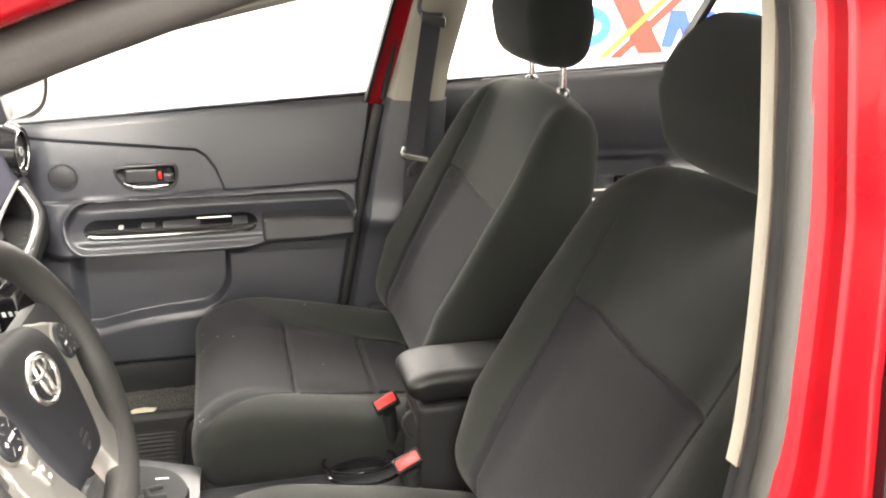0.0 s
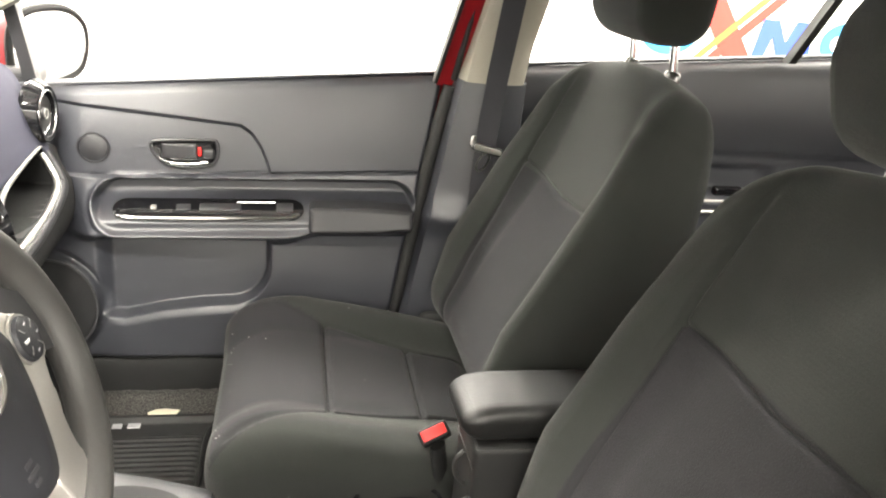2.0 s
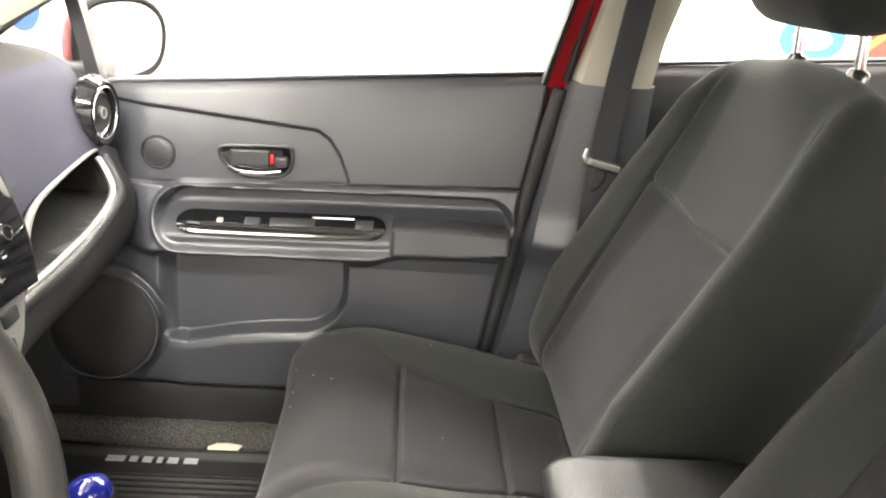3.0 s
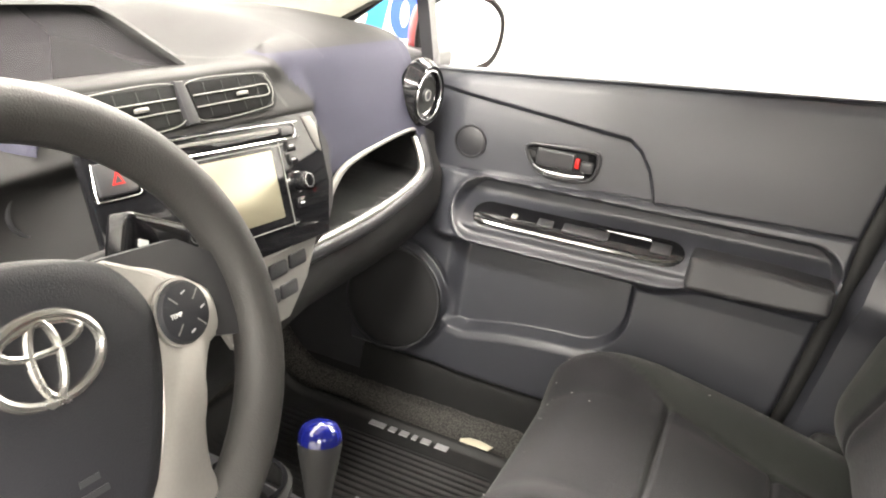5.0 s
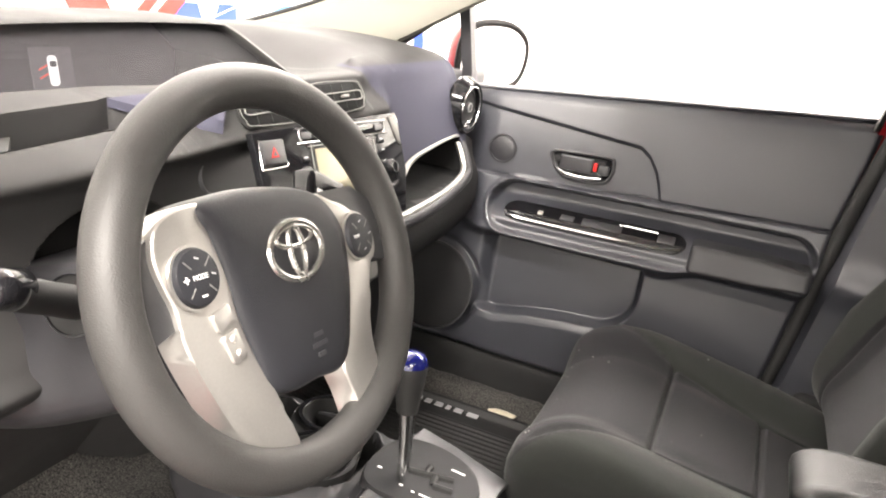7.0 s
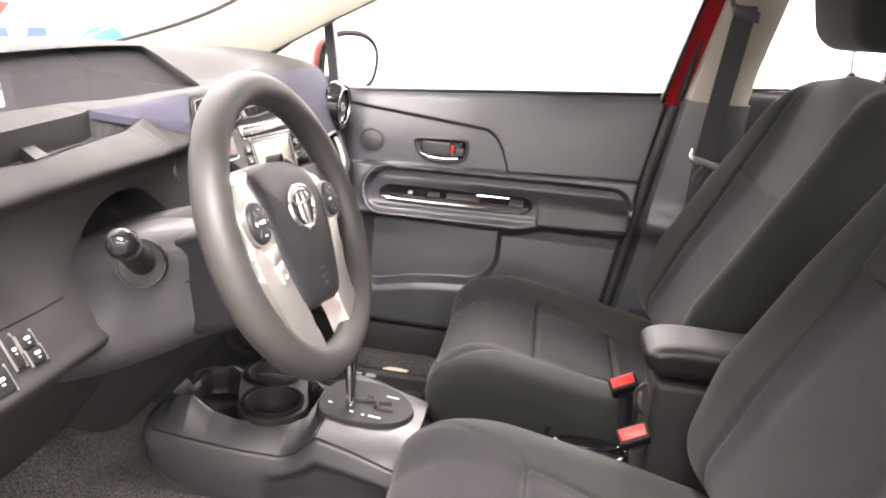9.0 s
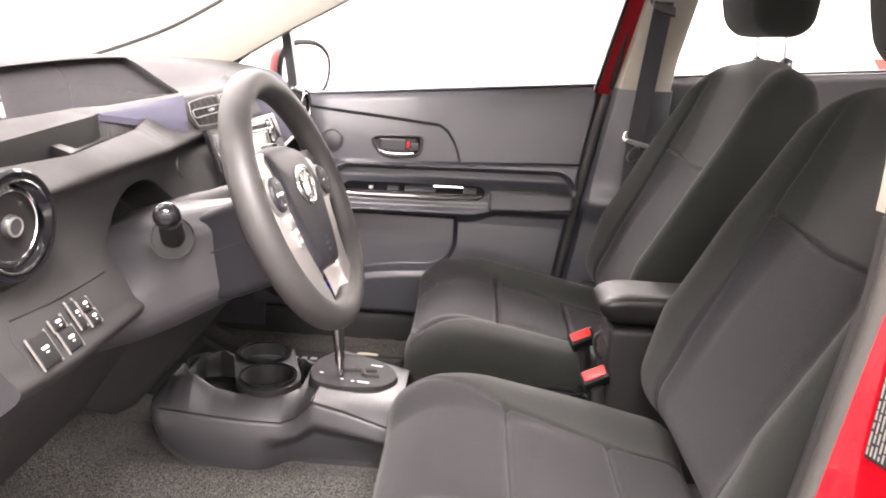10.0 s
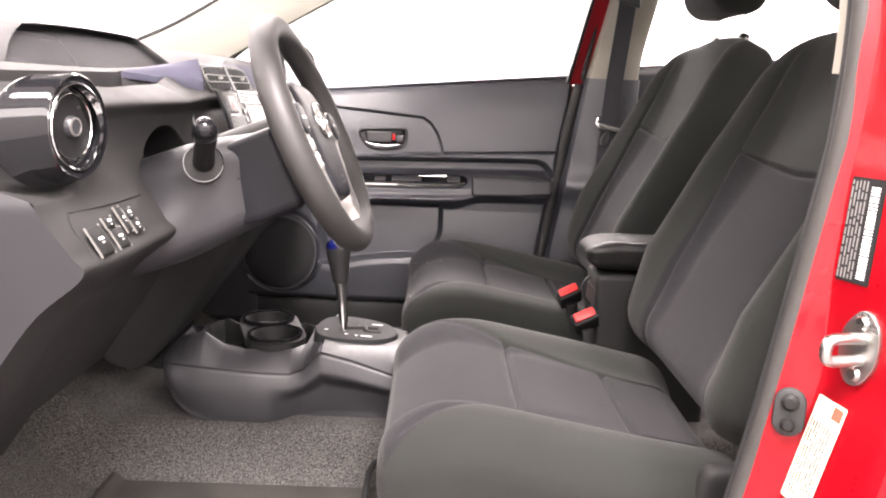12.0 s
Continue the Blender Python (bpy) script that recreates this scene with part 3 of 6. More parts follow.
# armrest pad
def pad_def(p):
    z = p.z * (1 - 0.25 * ss(0.0, 0.11, p.x)) + 0.02 * (p.x + 0.39)
    return Vector((0.393 + p.x, 0.674 + p.y + 0.30 * p.z, 0.689 + z))


part("armrest_pad", softbox((0.112, 0.034, 0.028), 0.010, (16, 6, 5), pad_def), PLASTIC_SOFT, door, "charcoal padded armrest top")
# switch plate in the scoop, tilted towards the seat
plate_m = basis((0.0745, 0.694, 0.6960), (1, 0, 0.02), (0, 0.86, 0.5))
sp = part("switch_plate", moved(plate(stadium(0.392, 0.060), 0.006, 0.002), plate_m), GLOSS, door, "gloss black switch plate")
part("chrome_strip", moved(tube([(-0.184, -0.022, 0.0065), (-0.15, -0.0285, 0.008), (-0.06, -0.031, 0.009), (0.08, -0.031, 0.009), (0.155, -0.028, 0.008), (0.186, -0.018, 0.0065)], 0.0052, 8), plate_m), CHROME, sp, "bright chrome strip")
for x, w, h, mt in ((-0.115, 0.012, 0.012, SATIN), (-0.055, 0.030, 0.018, PLASTIC), (0.02, 0.085, 0.022, PLASTIC), (0.155, 0.035, 0.026, PLASTIC)):
    part("switch", moved(plate(rrect(w, h, 0.003), 0.009, 0.002), plate_m @ Matrix.Translation((x, 0.003, 0))), mt, sp)
part("switch_edge", moved(tube([(0.055, 0.018, 0.007), (0.135, 0.018, 0.007)], 0.0018, 6), plate_m), CHROME, sp)

# inner handle
hm = basis((0.025, 0.714, 0.815), (1, 0, 0.01), (0, 0.02, 1))
HO = spline([(-0.064, 0.022, 0), (-0.02, 0.027, 0), (0.05, 0.029, 0), (0.064, 0.022, 0), (0.064, -0.006, 0), (0.048, -0.026, 0), (0.0, -0.032, 0), (-0.04, -0.024, 0), (-0.063, 0.0, 0)], 48, closed=True)
hd = part("handle_bezel", moved(tube([(p.x, p.y, 0.002) for p in HO[::2]], 0.0035, 8, closed=True, steps=60), hm), PLASTIC, door)
part("handle_bowl", moved(loft([[(p.x * r, p.y * r, h) for p in HO] for r, h in ((1.0, 0.003), (0.94, 0.0015), (0.7, 0.001), (0.02, 0.001))], cap=False), hm), GLOSS, hd, "gloss black bowl")
part("lever", moved(tube([(-0.052, -0.012, 0.006), (-0.03, -0.021, 0.012), (0.01, -0.022, 0.012), (0.045, -0.018, 0.008)], [0.004, 0.007, 0.006, 0.004], 10, flat=0.7), hm), CHROME, hd, "chrome pull lever")
part("lever_plate", moved(softbox((0.036, 0.016, 0.004), 0.004, (6, 4, 2), lambda p: p + Vector((-0.012, 0.004, 0.001))), hm), PLASTIC, hd)
part("lock_button", moved(plate(rrect(0.008, 0.018, 0.002), 0.008, 0.002), hm @ Matrix.Translation((0.029, 0.004, 0))), REDBTN, hd, "red lock marker")
part("lock_knob", moved(softbox((0.012, 0.010, 0.006), 0.005, (4, 4, 3), lambda p: p + Vector((0.047, 0.0, 0.003))), hm), PLASTIC, hd)
# tweeter and loudspeaker grilles
tm = basis((-0.155, 0.7160, 0.818), (1, 0, 0), (0, 0, 1))
part("tweeter_grille", moved(lathe([(0.0, 0.0025), (0.024, 0.0025), (0.027, 0.001), (0.028, -0.003)], 32), tm), PLASTIC, door)
part("tweeter_rim", moved(ring2(0.0315, 0.0315, 0.003, 0.004), tm), PLASTIC_SOFT, door)
sm = basis((-0.262, 0.6640, 0.480), (1, 0, 0), (0, 0.19, 1))
spk = part("speaker_grille", moved(lathe([(0.0, 0.010), (0.06, 0.009), (0.094, 0.004), (0.100, 0.0), (0.102, -0.01)], 48), sm), GRILLE, door, "charcoal loudspeaker grille")
part("grille_rim", moved(ring2(0.106, 0.106, 0.004, 0.006), sm), PLASTIC, spk)

# ---- outside mirror on the passenger side ----
mir = thing("door_mirror", "red door mirror with a dark housing edge", "car mirror", (-0.3, 0.8, 0.93))
mm = basis((-0.266, 0.895, 0.990), (0.45, 0.9, 0), (0.0, 0, 1)) @ Matrix.Diagonal((1.02, 1.12, 1, 1))
shape = [(-0.115, -0.02), (-0.108, 0.035), (-0.075, 0.062), (-0.02, 0.070), (0.045, 0.064), (0.088, 0.035), (0.092, -0.01), (0.07, -0.047), (0.02, -0.062), (-0.05, -0.064), (-0.1, -0.052)]
ol = spline([(a, b, 0) for a, b in shape], 48, closed=True)
mir_loops = []
for k, h in ((1.0, 0.006), (1.06, 0.0), (1.06, -0.014), (1.0, -0.036), (0.8, -0.058), (0.35, -0.072), (0.02, -0.075)):
    mir_loops.append([(p.x * k, p.y * k, h) for p in ol])
part("housing", moved(loft(mir_loops), mm), RED, mir, "red mirror housing")
part("rim", moved(tube([(p.x * 1.02, p.y * 1.02, 0.004) for p in ol[::2]], 0.0085, 8, closed=True, steps=48), mm), BLACK_P, mir)
part("mirror_glass", moved(loft([[(p.x * 0.985, p.y * 0.985, h) for p in ol] for h in (0.002, 0.009)]), mm), MIRROR, mir, "silvered mirror glass")
part("mirror_foot", softbox((0.06, 0.05, 0.018), 0.012, (6, 6, 4), lambda p: Vector((-0.325 + p.x, 0.80 + p.y, 0.945 + p.z))), PLASTIC, mir)
# triangle of fixed glass ahead of the divider
q = part("corner_window", loft([[(-0.44, 0.712 + o, 0.985), (-0.27, 0.738 + o, 0.945), (-0.275, 0.688 + o, 1.115)] for o in (0, 0.004)]), GLASS, door, "clear corner glass")
q.visible_shadow = False

# ---- rear passenger-side door and pillar between ----
rd = thing("rear_passenger_door", "closed rear car door with charcoal trim", "car door", (1.1, 0.75, 0.33))


def rbelt(x):
    return 1.041 + 0.085 * (x - 0.747)


def rear_y(x, z):
    y = 0.712 - 0.010 * math.sin(math.pi * clamp((z - 0.85) / 0.2)) + 0.03 * (1 - clamp((rbelt(x) - z) / 0.025)) ** 2
    if z < 0.86:
        y = lerp(0.715, 0.66, ss(0.83, 0.76, z))
    if z < 0.75:
        y = lerp(0.66, 0.70, ss(0.75, 0.71, z))
    y += 0.005 * math.exp(-((z - 0.862) / 0.003) ** 2)
    sd = stadium_sd(x, z, 1.02, 1.40, 0.80, 0.038)
    return lerp(y, 0.735, ss(0.0, -0.012, sd))


part("trim_panel", slab(lambda u, v: (lambda x: Vector((x, rear_y(x, lerp(0.33, rbelt(x), v)), lerp(0.33, rbelt(x), v))))(lerp(0.735, 1.75, u)), lambda u, v: Vector((lerp(0.735, 1.75, u), 0.77, lerp(0.33, rbelt(lerp(0.735, 1.75, u)), v))), 60, 110), DOOR_M, rd, "charcoal moulded door trim", angle=60)
part("outer_skin", slab(lambda u, v: Vector((lerp(0.61, 1.8, u), 0.83, lerp(0.3, rbelt(lerp(0.61, 1.8, u)) - 0.04, v))), lambda u, v: Vector((lerp(0.61, 1.8, u), 0.80, lerp(0.3, rbelt(lerp(0.61, 1.8, u)) - 0.04, v))), 6, 6), RED, rd)
part("armrest_edge", tube([(0.95, 0.668, 0.730), (1.2, 0.664, 0.735), (1.55, 0.668, 0.742)], 0.005, 8), SATIN, rd, "thin bright armrest edge")
part("inner_handle", softbox((0.06, 0.012, 0.018), 0.010, (8, 4, 4), lambda p: Vector((1.272 + 0.62 * p.x, 0.700 + p.y, 0.774 + 0.8 * p.z))), GLOSS, rd)
part("armrest_edge", tube([(1.05, 0.655, 0.762), (1.2, 0.652, 0.765), (1.50, 0.655, 0.770)], 0.0035, 8), SATIN, rd, "thin bright armrest edge")
upright("window_divider", 1.352, 1.085, 1.418, 1.33, 0.020, BLACK_P, 0, rd)


def rglass(u, v, off=0.0):
    x = lerp(0.74, 1.70, u)
    z = lerp(rbelt(x) - 0.02, 1.36 - 0.06 * u, v)
    return Vector((x, side_glass(z) + off, z))


q = part("window_pane", slab(rglass, lambda u, v: rglass(u, v, 0.004), 10, 10), GLASS, rd, "clear door glass")
q.visible_shadow = False
part("window_seal", tube([(0.74, 0.73, rbelt(0.74)), (1.2, 0.73, rbelt(1.2)), (1.75, 0.73, rbelt(1.75))], 0.004, 8), DOOR_M, rd)

# ---- passenger-side middle pillar with its belt ----
def pil(u, v, z0, z1, x0, x1, bulge=0.02, y_in=0.655):
    z = lerp(z0, z1, v)
    xa, xb = x0(z), x1(z)
    base = min(y_in, side_glass(z) - 0.045) if z > 1.0 else y_in + 0.02 * (1.0 - z)
    w = 2 * u - 1
    return Vector((lerp(xa, xb, u), base + bulge * w * w + 0.05 * max(0, abs(w) - 0.86) / 0.14, z))


upx0, upx1 = (lambda z: 0.585 + 0.16 * (z - 1.0)), (lambda z: 0.735 + 0.13 * (z - 1.0))
lox0, lox1 = (lambda z: interp([(0.3, 0.45), (0.48, 0.492), (0.79, 0.542), (1.01, 0.580)], z)), (lambda z: 0.745)
part("pillar_upper_trim", slab(lambda u, v: pil(u, v, 1.003, 1.40, upx0, upx1), lambda u, v: pil(u, v, 1.003, 1.40, upx0, upx1) + Vector((0, 0.04, 0)), 24, 20), BEIGE, shell, "greige upper pillar trim")
part("pillar_lower_trim", slab(lambda u, v: pil(u, v, 0.28, 1.0045, lox0, lox1, 0.03) - Vector((0, 0.02 * math.exp(-((lerp(0.28, 1, v) - 0.70) / 0.03) ** 2), 0)), lambda u, v: pil(u, v, 0.28, 1.0045, lox0, lox1, 0.03) + Vector((0, 0.05, 0)), 24, 50), DOOR_M, shell, "charcoal lower pillar trim")
part("door_seal", tube([(0.452, 0.71, 0.33), (0.488, 0.713, 0.48), (0.536, 0.715, 0.79), (0.575, 0.718, 0.985)], 0.016, 10), RUBBER, shell, "black door seal")
part("door_seal", tube([(0.580, 0.712, 1.0), (0.606, 0.665, 1.18), (0.641, 0.61, 1.35)], 0.007, 8), RUBBER, shell)


def strap(points, w, name="webbing", parent=None, thick=0.0016, wide=(1, 0, 0), label="charcoal belt webbing"):
    P = spline(points, 30)
    loops = []
    for p in P:
        a = Vector(wide) * w / 2
        n = Vector((0, thick, 0))
        loops.append([p - a - n, p + a - n, p + a + n, p - a + n])
    return part(name, loft(loops), BELT, parent, label)


sb = thing("seat_belt", "charcoal seat belt hanging on the pillar with a steel tongue", "seat belt", (0.67, 0.64, 0.6))
strap([(0.656, 0.560, 1.215), (0.656, 0.605, 1.10), (0.654, 0.635, 1.0), (0.647, 0.642, 0.87), (0.643, 0.640, 0.70), (0.64, 0.64, 0.5)], 0.045, parent=sb)
part("upper_anchor", softbox((0.029, 0.010, 0.012), 0.006, (6, 4, 4), lambda p: Vector((0.660 + p.x, 0.570 + p.y, 1.200 + p.z - 0.25 * p.x))), PLASTIC, sb, "charcoal belt guide")
part("anchor_loop", tube([(0.640, 0.560, 1.262), (0.628, 0.566, 1.240), (0.629, 0.570, 1.218), (0.640, 0.572, 1.205)], 0.0055, 10), PLASTIC, sb)
tg_m = basis((0.644, 0.626, 0.874), (1, 0, -0.22), (0, 0, 1)) @ Matrix.Scale(1.25, 4)
tg = part("tongue", moved(plate([(-0.030, 0.016), (-0.023, 0.017), (-0.019, 0.006), (0.026, 0.006), (0.030, 0.001), (0.027, -0.009), (-0.022, -0.009), (-0.031, 0.002)], 0.004, 0.0012), tg_m), TONGUE, sb, "steel belt tongue")
part("tongue_blade", moved(joined(ring2(0.0105, 0.019, 0.0042, 0.003)), tg_m @ Matrix.Translation((0.002, -0.024, 0)) @ Matrix.Rotation(radians(-14), 4, "Z")), TONGUE, tg)
part("tongue_cover", moved(softbox((0.024, 0.006, 0.0045), 0.003, (6, 3, 3)), tg_m @ Matrix.Translation((0.003, -0.001, 0.004)) @ Matrix.Rotation(radians(90), 4, "X")), TRIM_G, tg)

# ---- seats ----
def bump(a, b, c, x):
    """0 at a, 1 at b, 0 at c."""
    return ss(a, b, x) if x < b else ss(c, b, x)


def seam(d, w=0.0035):
    return math.exp(-(d / w) ** 2)


RECLINE = radians(25.8)


def car_seat(cy, raised, tall, label):
    t = thing("car_seat", label, "car seat", (0.36, cy, 0.22), group="front seats")

    def cush(p):
        X, Y, Z = p.x, p.y, p.z
        x = 0.365 + X
        top = ss(-0.02, 0.05, Z)
        a = abs(Y)
        z = 0.432 + (Z if Z > 0 else 0.75 * Z) - top * 0.19 * (x - 0.33) * ss(0.12, 0.30, x)
        z += top * ((0.022 if Y * cy < 0 else 0.038 if cy > 0 else 0.030) * bump(0.125, 0.205, 0.30, a) - 0.004 * math.exp(-(a / 0.11) ** 2))
        z -= top * 0.020 * ss(0.20, 0.10, x)
        inset = interp([(0.10, 0.245), (0.15, 0.232), (0.312, 0.156), (0.36, 0.150), (0.50, 0.120)], x)
        z -= top * 0.006 * seam(a - inset) * ss(0.135, 0.16, x)
        z -= top * 0.012 * seam(x - 0.312, 0.005) * ss(inset + 0.004, inset - 0.004, a)
        z -= top * 0.010 * seam(x - 0.478, 0.005) * ss(inset + 0.004, inset - 0.004, a)
        z += top * 0.005 * bump(0.31, 0.36, 0.48, x) * ss(inset, inset - 0.05, a) + top * 0.006 * bump(0.13, 0.22, 0.312, x) * ss(inset, inset - 0.05, a)
        y = Y * (1 - 0.07 * ss(0.30, 0.10, x) - 0.05 * ss(0.42, 0.60, x))
        y *= 1 - 0.05 * ss(0.0, -0.09, Z)
        x += 0.018 * ss(0.02, -0.08, Z) * ss(0.2, 0.1, x)
        return Vector((x, cy + y, z))

    bm = softbox((0.25, 0.275, 0.078), (0.05, 0.040, 0.042), (60, 84, 12), cush, ((-0.053, 0.113), (-0.150, 0.150, -0.14, 0.14, -0.12, 0.12, -0.25, 0.25), ()))
    for f in bm.faces:
        c = f.calc_center_median()
        if c.z > 0.455 and abs(c.y - cy) < interp([(0.10, 0.245), (0.15, 0.232), (0.312, 0.156), (0.36, 0.150), (0.50, 0.120)], c.x) and c.x > 0.125:
            f.material_index = 1
    part("cushion", bm, [FABRIC, FABRIC_IN], t, angle=180)

    ca, sa = math.cos(RECLINE), math.sin(RECLINE)

    def place(T, W, L):
        """Across the back, sideways, up the back."""
        return Vector((0.622 + T * ca + tall * L * sa, cy + W, 0.50 - T * sa + tall * L * ca))

    def back(p):
        T, W, L = p.x, p.y, p.z + 0.312
        front = ss(0.02, -0.05, T)
        a = abs(W)
        k = interp([(-0.01, 0.94), (0.12, 1.0), (0.32, 1.02), (0.44, 0.97), (0.54, 0.89), (0.63, 0.78)], L)
        w = W * k
        a = abs(w)
        T2 = T * interp([(0, 1.0), (0.35, 1.0), (0.63, 0.72)], L)
        T2 += 0.012 * math.sin(math.pi * clamp(L / 0.65)) - 0.012 - 0.030 * ss(0.35, 0.63, L)
        T2 -= front * 0.060 * bump(0.115, 0.232, 0.315, a) * interp([(0, 0.4), (0.15, 1), (0.38, 0.95), (0.52, 0.72), (0.60, 0.40), (0.66, 0.1)], L)
        inset = interp([(0, 0.155), (0.2, 0.165), (0.42, 0.175), (0.66, 0.16)], L)
        T2 += front * 0.006 * seam(a - inset) * ss(0.62, 0.5, L)
        vline = 0.375 - 0.012 * (1 - a / 0.17)
        T2 += front * 0.006 * seam(L - vline, 0.004) * ss(inset + 0.004, inset - 0.004, a)
        T2 -= front * 0.008 * bump(0.05, 0.2, 0.36, L) * ss(inset, inset - 0.07, a)
        L2 = L - 0.03 * (W / 0.26) ** 2 * ss(0.47, 0.62, L)
        return place(T2, w, L2)

    bm = softbox((0.072, 0.262, 0.320), (0.05, 0.06, 0.06), (12, 52, 60), back, ((), (-0.178, 0.178, -0.168, 0.168), (0.053, 0.061)))
    for f in bm.faces:
        c = f.calc_center_median()
        L = (c.x - 0.622) * sa + (c.z - 0.5) * ca
        T = (c.x - 0.622) * ca - (c.z - 0.5) * sa
        if T < 0 and abs(c.y - cy) < 0.170 and L < 0.368:
            f.material_index = 1
    part("backrest", bm, [FABRIC, FABRIC_IN], t, angle=180)

    base, lift = 0.612, raised
    foot = place(-0.045, 0, base)

    def up(dx, w, h):
        """From the foot of the headrest posts: ahead or back, sideways, up a steep line."""
        return Vector((foot.x + dx - 0.10 * h, cy + w, foot.z + h))

    for w in (-0.081, 0.081):
        post = part("headrest_post", tube([up(0, w, -0.03), up(0, w, 0.03), up(0, w, lift + 0.10)], 0.0070, 12), CHROME, t, "chrome headrest post")
        part("post_collar", moved(lathe([(0.0, 0.010), (0.009, 0.010), (0.014, 0.007), (0.016, 0.0), (0.016, -0.014)], 20), Matrix.Translation(up(0, w, 0.020)) @ Matrix.Rotation(radians(12), 4, "Y") @ Matrix.Diagonal((0.8, 1.15, 1, 1))), DARK_CHROME, post)

    def head(p):
        T, W, L = p.x, p.y, p.z
        k = interp([(-0.09, 0.88), (-0.02, 1.0), (0.03, 0.98), (0.095, 0.80)], L)
        T2 = T * interp([(-0.09, 0.85), (0.0, 1.0), (0.09, 0.72)], L) - 0.012 * (1 - (W / 0.13) ** 2) + 0.018 * ss(0.02, 0.09, L)
        return up(T2 - 0.012, W * k, lift + 0.10 + L)

    part("headrest", softbox((0.066, 0.142, 0.097), (0.05, 0.042, 0.042), (10, 20, 16), head), FABRIC, t, angle=180)
    part("hinge_cover", softbox((0.10, 0.016, 0.085), 0.014, (8, 3, 8), lambda p: Vector((0.605 + p.x + 0.3 * p.z, cy + (-0.250 if cy < 0 else 0.250) + p.y, 0.42 + p.z))), BLACK_P, t)
    part("seat_skirt", softbox((0.22, 0.246, 0.06), (0.02, 0.008, 0.008), (10, 10, 4), lambda p: Vector((0.385 + p.x, cy + p.y * (1 - 0.06 * ss(0.35, 0.18, 0.385 + p.x)), 0.322 + p.z))), BLACK_P, t, "black seat base")
    for w in (-0.17, 0.17):
        part("seat_rail", box(0.11, 0.62, cy + w - 0.02, cy + w + 0.02, 0.203, 0.27, 0.005), STEEL if w * cy < 0 else BLACK_P, t)
    part("slide_bar", tube([(0.14, cy - 0.17, 0.30), (0.085, cy - 0.14, 0.285), (0.08, cy, 0.283), (0.085, cy + 0.14, 0.285), (0.14, cy + 0.17, 0.30)], 0.006, 8), BLACK_P, t)
    return t


P_CY, D_CY = 0.345, -0.345
car_seat(P_CY, 0.066, 1.006, "charcoal cloth front seat with a raised headrest")
car_seat(D_CY, 0.033, 0.980, "charcoal cloth front seat with a lowered headrest")


def buckle(y, lean):
    t = thing("belt_buckle", "black belt buckle with a red release button", "seat belt buckle", (0.47, y, 0.45), group="belt buckles")
    m = basis((0.470, y, 0.543), (0.88, 0.08 * lean, 0.42), (-0.42, 0.05, 0.88)) @ Matrix.Rotation(radians(-38), 4, "X")
    part("stalk", tube([(0.50, y, 0.40), (0.487, y, 0.46), (0.478, y, 0.52)], 0.016, 10, flat=0.6), BLACK_P, t)
    part("housing", moved(softbox((0.025, 0.0130, 0.026), 0.005, (4, 4, 4), lambda p: p - Vector((0, 0.0, 0.016))), m), BLACK_P, t)
    part("release_button", moved(plate(rrect(0.040, 0.017, 0.003), 0.005, 0.0015), m @ Matrix.Translation((0, 0.0, 0.013)) @ Matrix.Rotation(radians(0), 4, "X")), REDBTN, t, "red release button")
    return t


buckle(0.088, 1)
buckle(-0.094, 1)

# ---- rear bench ----
bench = thing("rear_bench", "dark grey cloth rear bench seat", "car seat", (1.5, 0, 0.22))
part("bench_cushion", softbox((0.27, 0.62, 0.09), 0.05, (14, 30, 6), lambda p: Vector((1.42 + p.x, p.y, 0.47 + p.z + 0.06 * (-p.x) + 0.012 * math.cos(p.y * 14)))), FABRIC, bench, angle=180)
part("bench_back", softbox((0.08, 0.62, 0.30), 0.05, (6, 30, 14), lambda p: Vector((1.74 + p.x + 0.35 * p.z, p.y, 0.80 + p.z))), FABRIC, bench, angle=180)

# ---- centre armrest box ----
ab = thing("armrest_box", "black centre armrest box with a padded leather lid", "armrest", (0.6, 0.0, 0.21))
part("box_body", softbox((0.115, 0.053, 0.19), 0.012, (6, 6, 6), lambda p: Vector((0.612 + p.x + 0.05 * -p.z * 0.2, p.y - 0.008, 0.43 + p.z))), BLACK_P, ab)
part("box_seam", box(0.494, 0.4955, -0.062, 0.046, 0.585, 0.588, 0), BLACK_P, ab)


def lid(p):
    x = 0.615 + p.x
    z = 0.656 + p.z - 0.008 * ss(0.53, 0.47, x) * ss(-0.01, 0.02, p.z)
    y = p.y * (1 - 0.10 * ss(0.02, -0.035, p.z)) - 0.008
    return Vector((x + 0.012 * ss(0.0, -0.03, p.z) * ss(0.55, 0.47, x), y, z))


part("padded_lid", softbox((0.142, 0.060, 0.029), (0.03, 0.022, 0.018), (18, 16, 8), lid), LID_M, ab, "padded black leather lid", angle=180)
part("lid_strap", tube([(0.482, -0.055, 0.615), (0.470, -0.057, 0.600), (0.474, -0.057, 0.575), (0.486, -0.055, 0.560)], 0.0035, 8), BLACK_P, ab)

# ---- floor, carpet and mats ----
def fuzz(x, y, s=40, a=0.003):
    return a * noise.noise(Vector((x * s, y * s, 3.1)))


def carpet(u, v, y0, y1, off=0.0):
    x, y = lerp(-0.80, 1.15, u), lerp(y0, y1, v)
    z = 0.215 + 0.40 * ss(-0.42, -0.80, x) + fuzz(x, y) + off
    z += 0.108 * ss(0.195, 0.132, abs(y)) + 0.050 * ss(0.640, 0.695, y)
    return Vector((x, y, z))


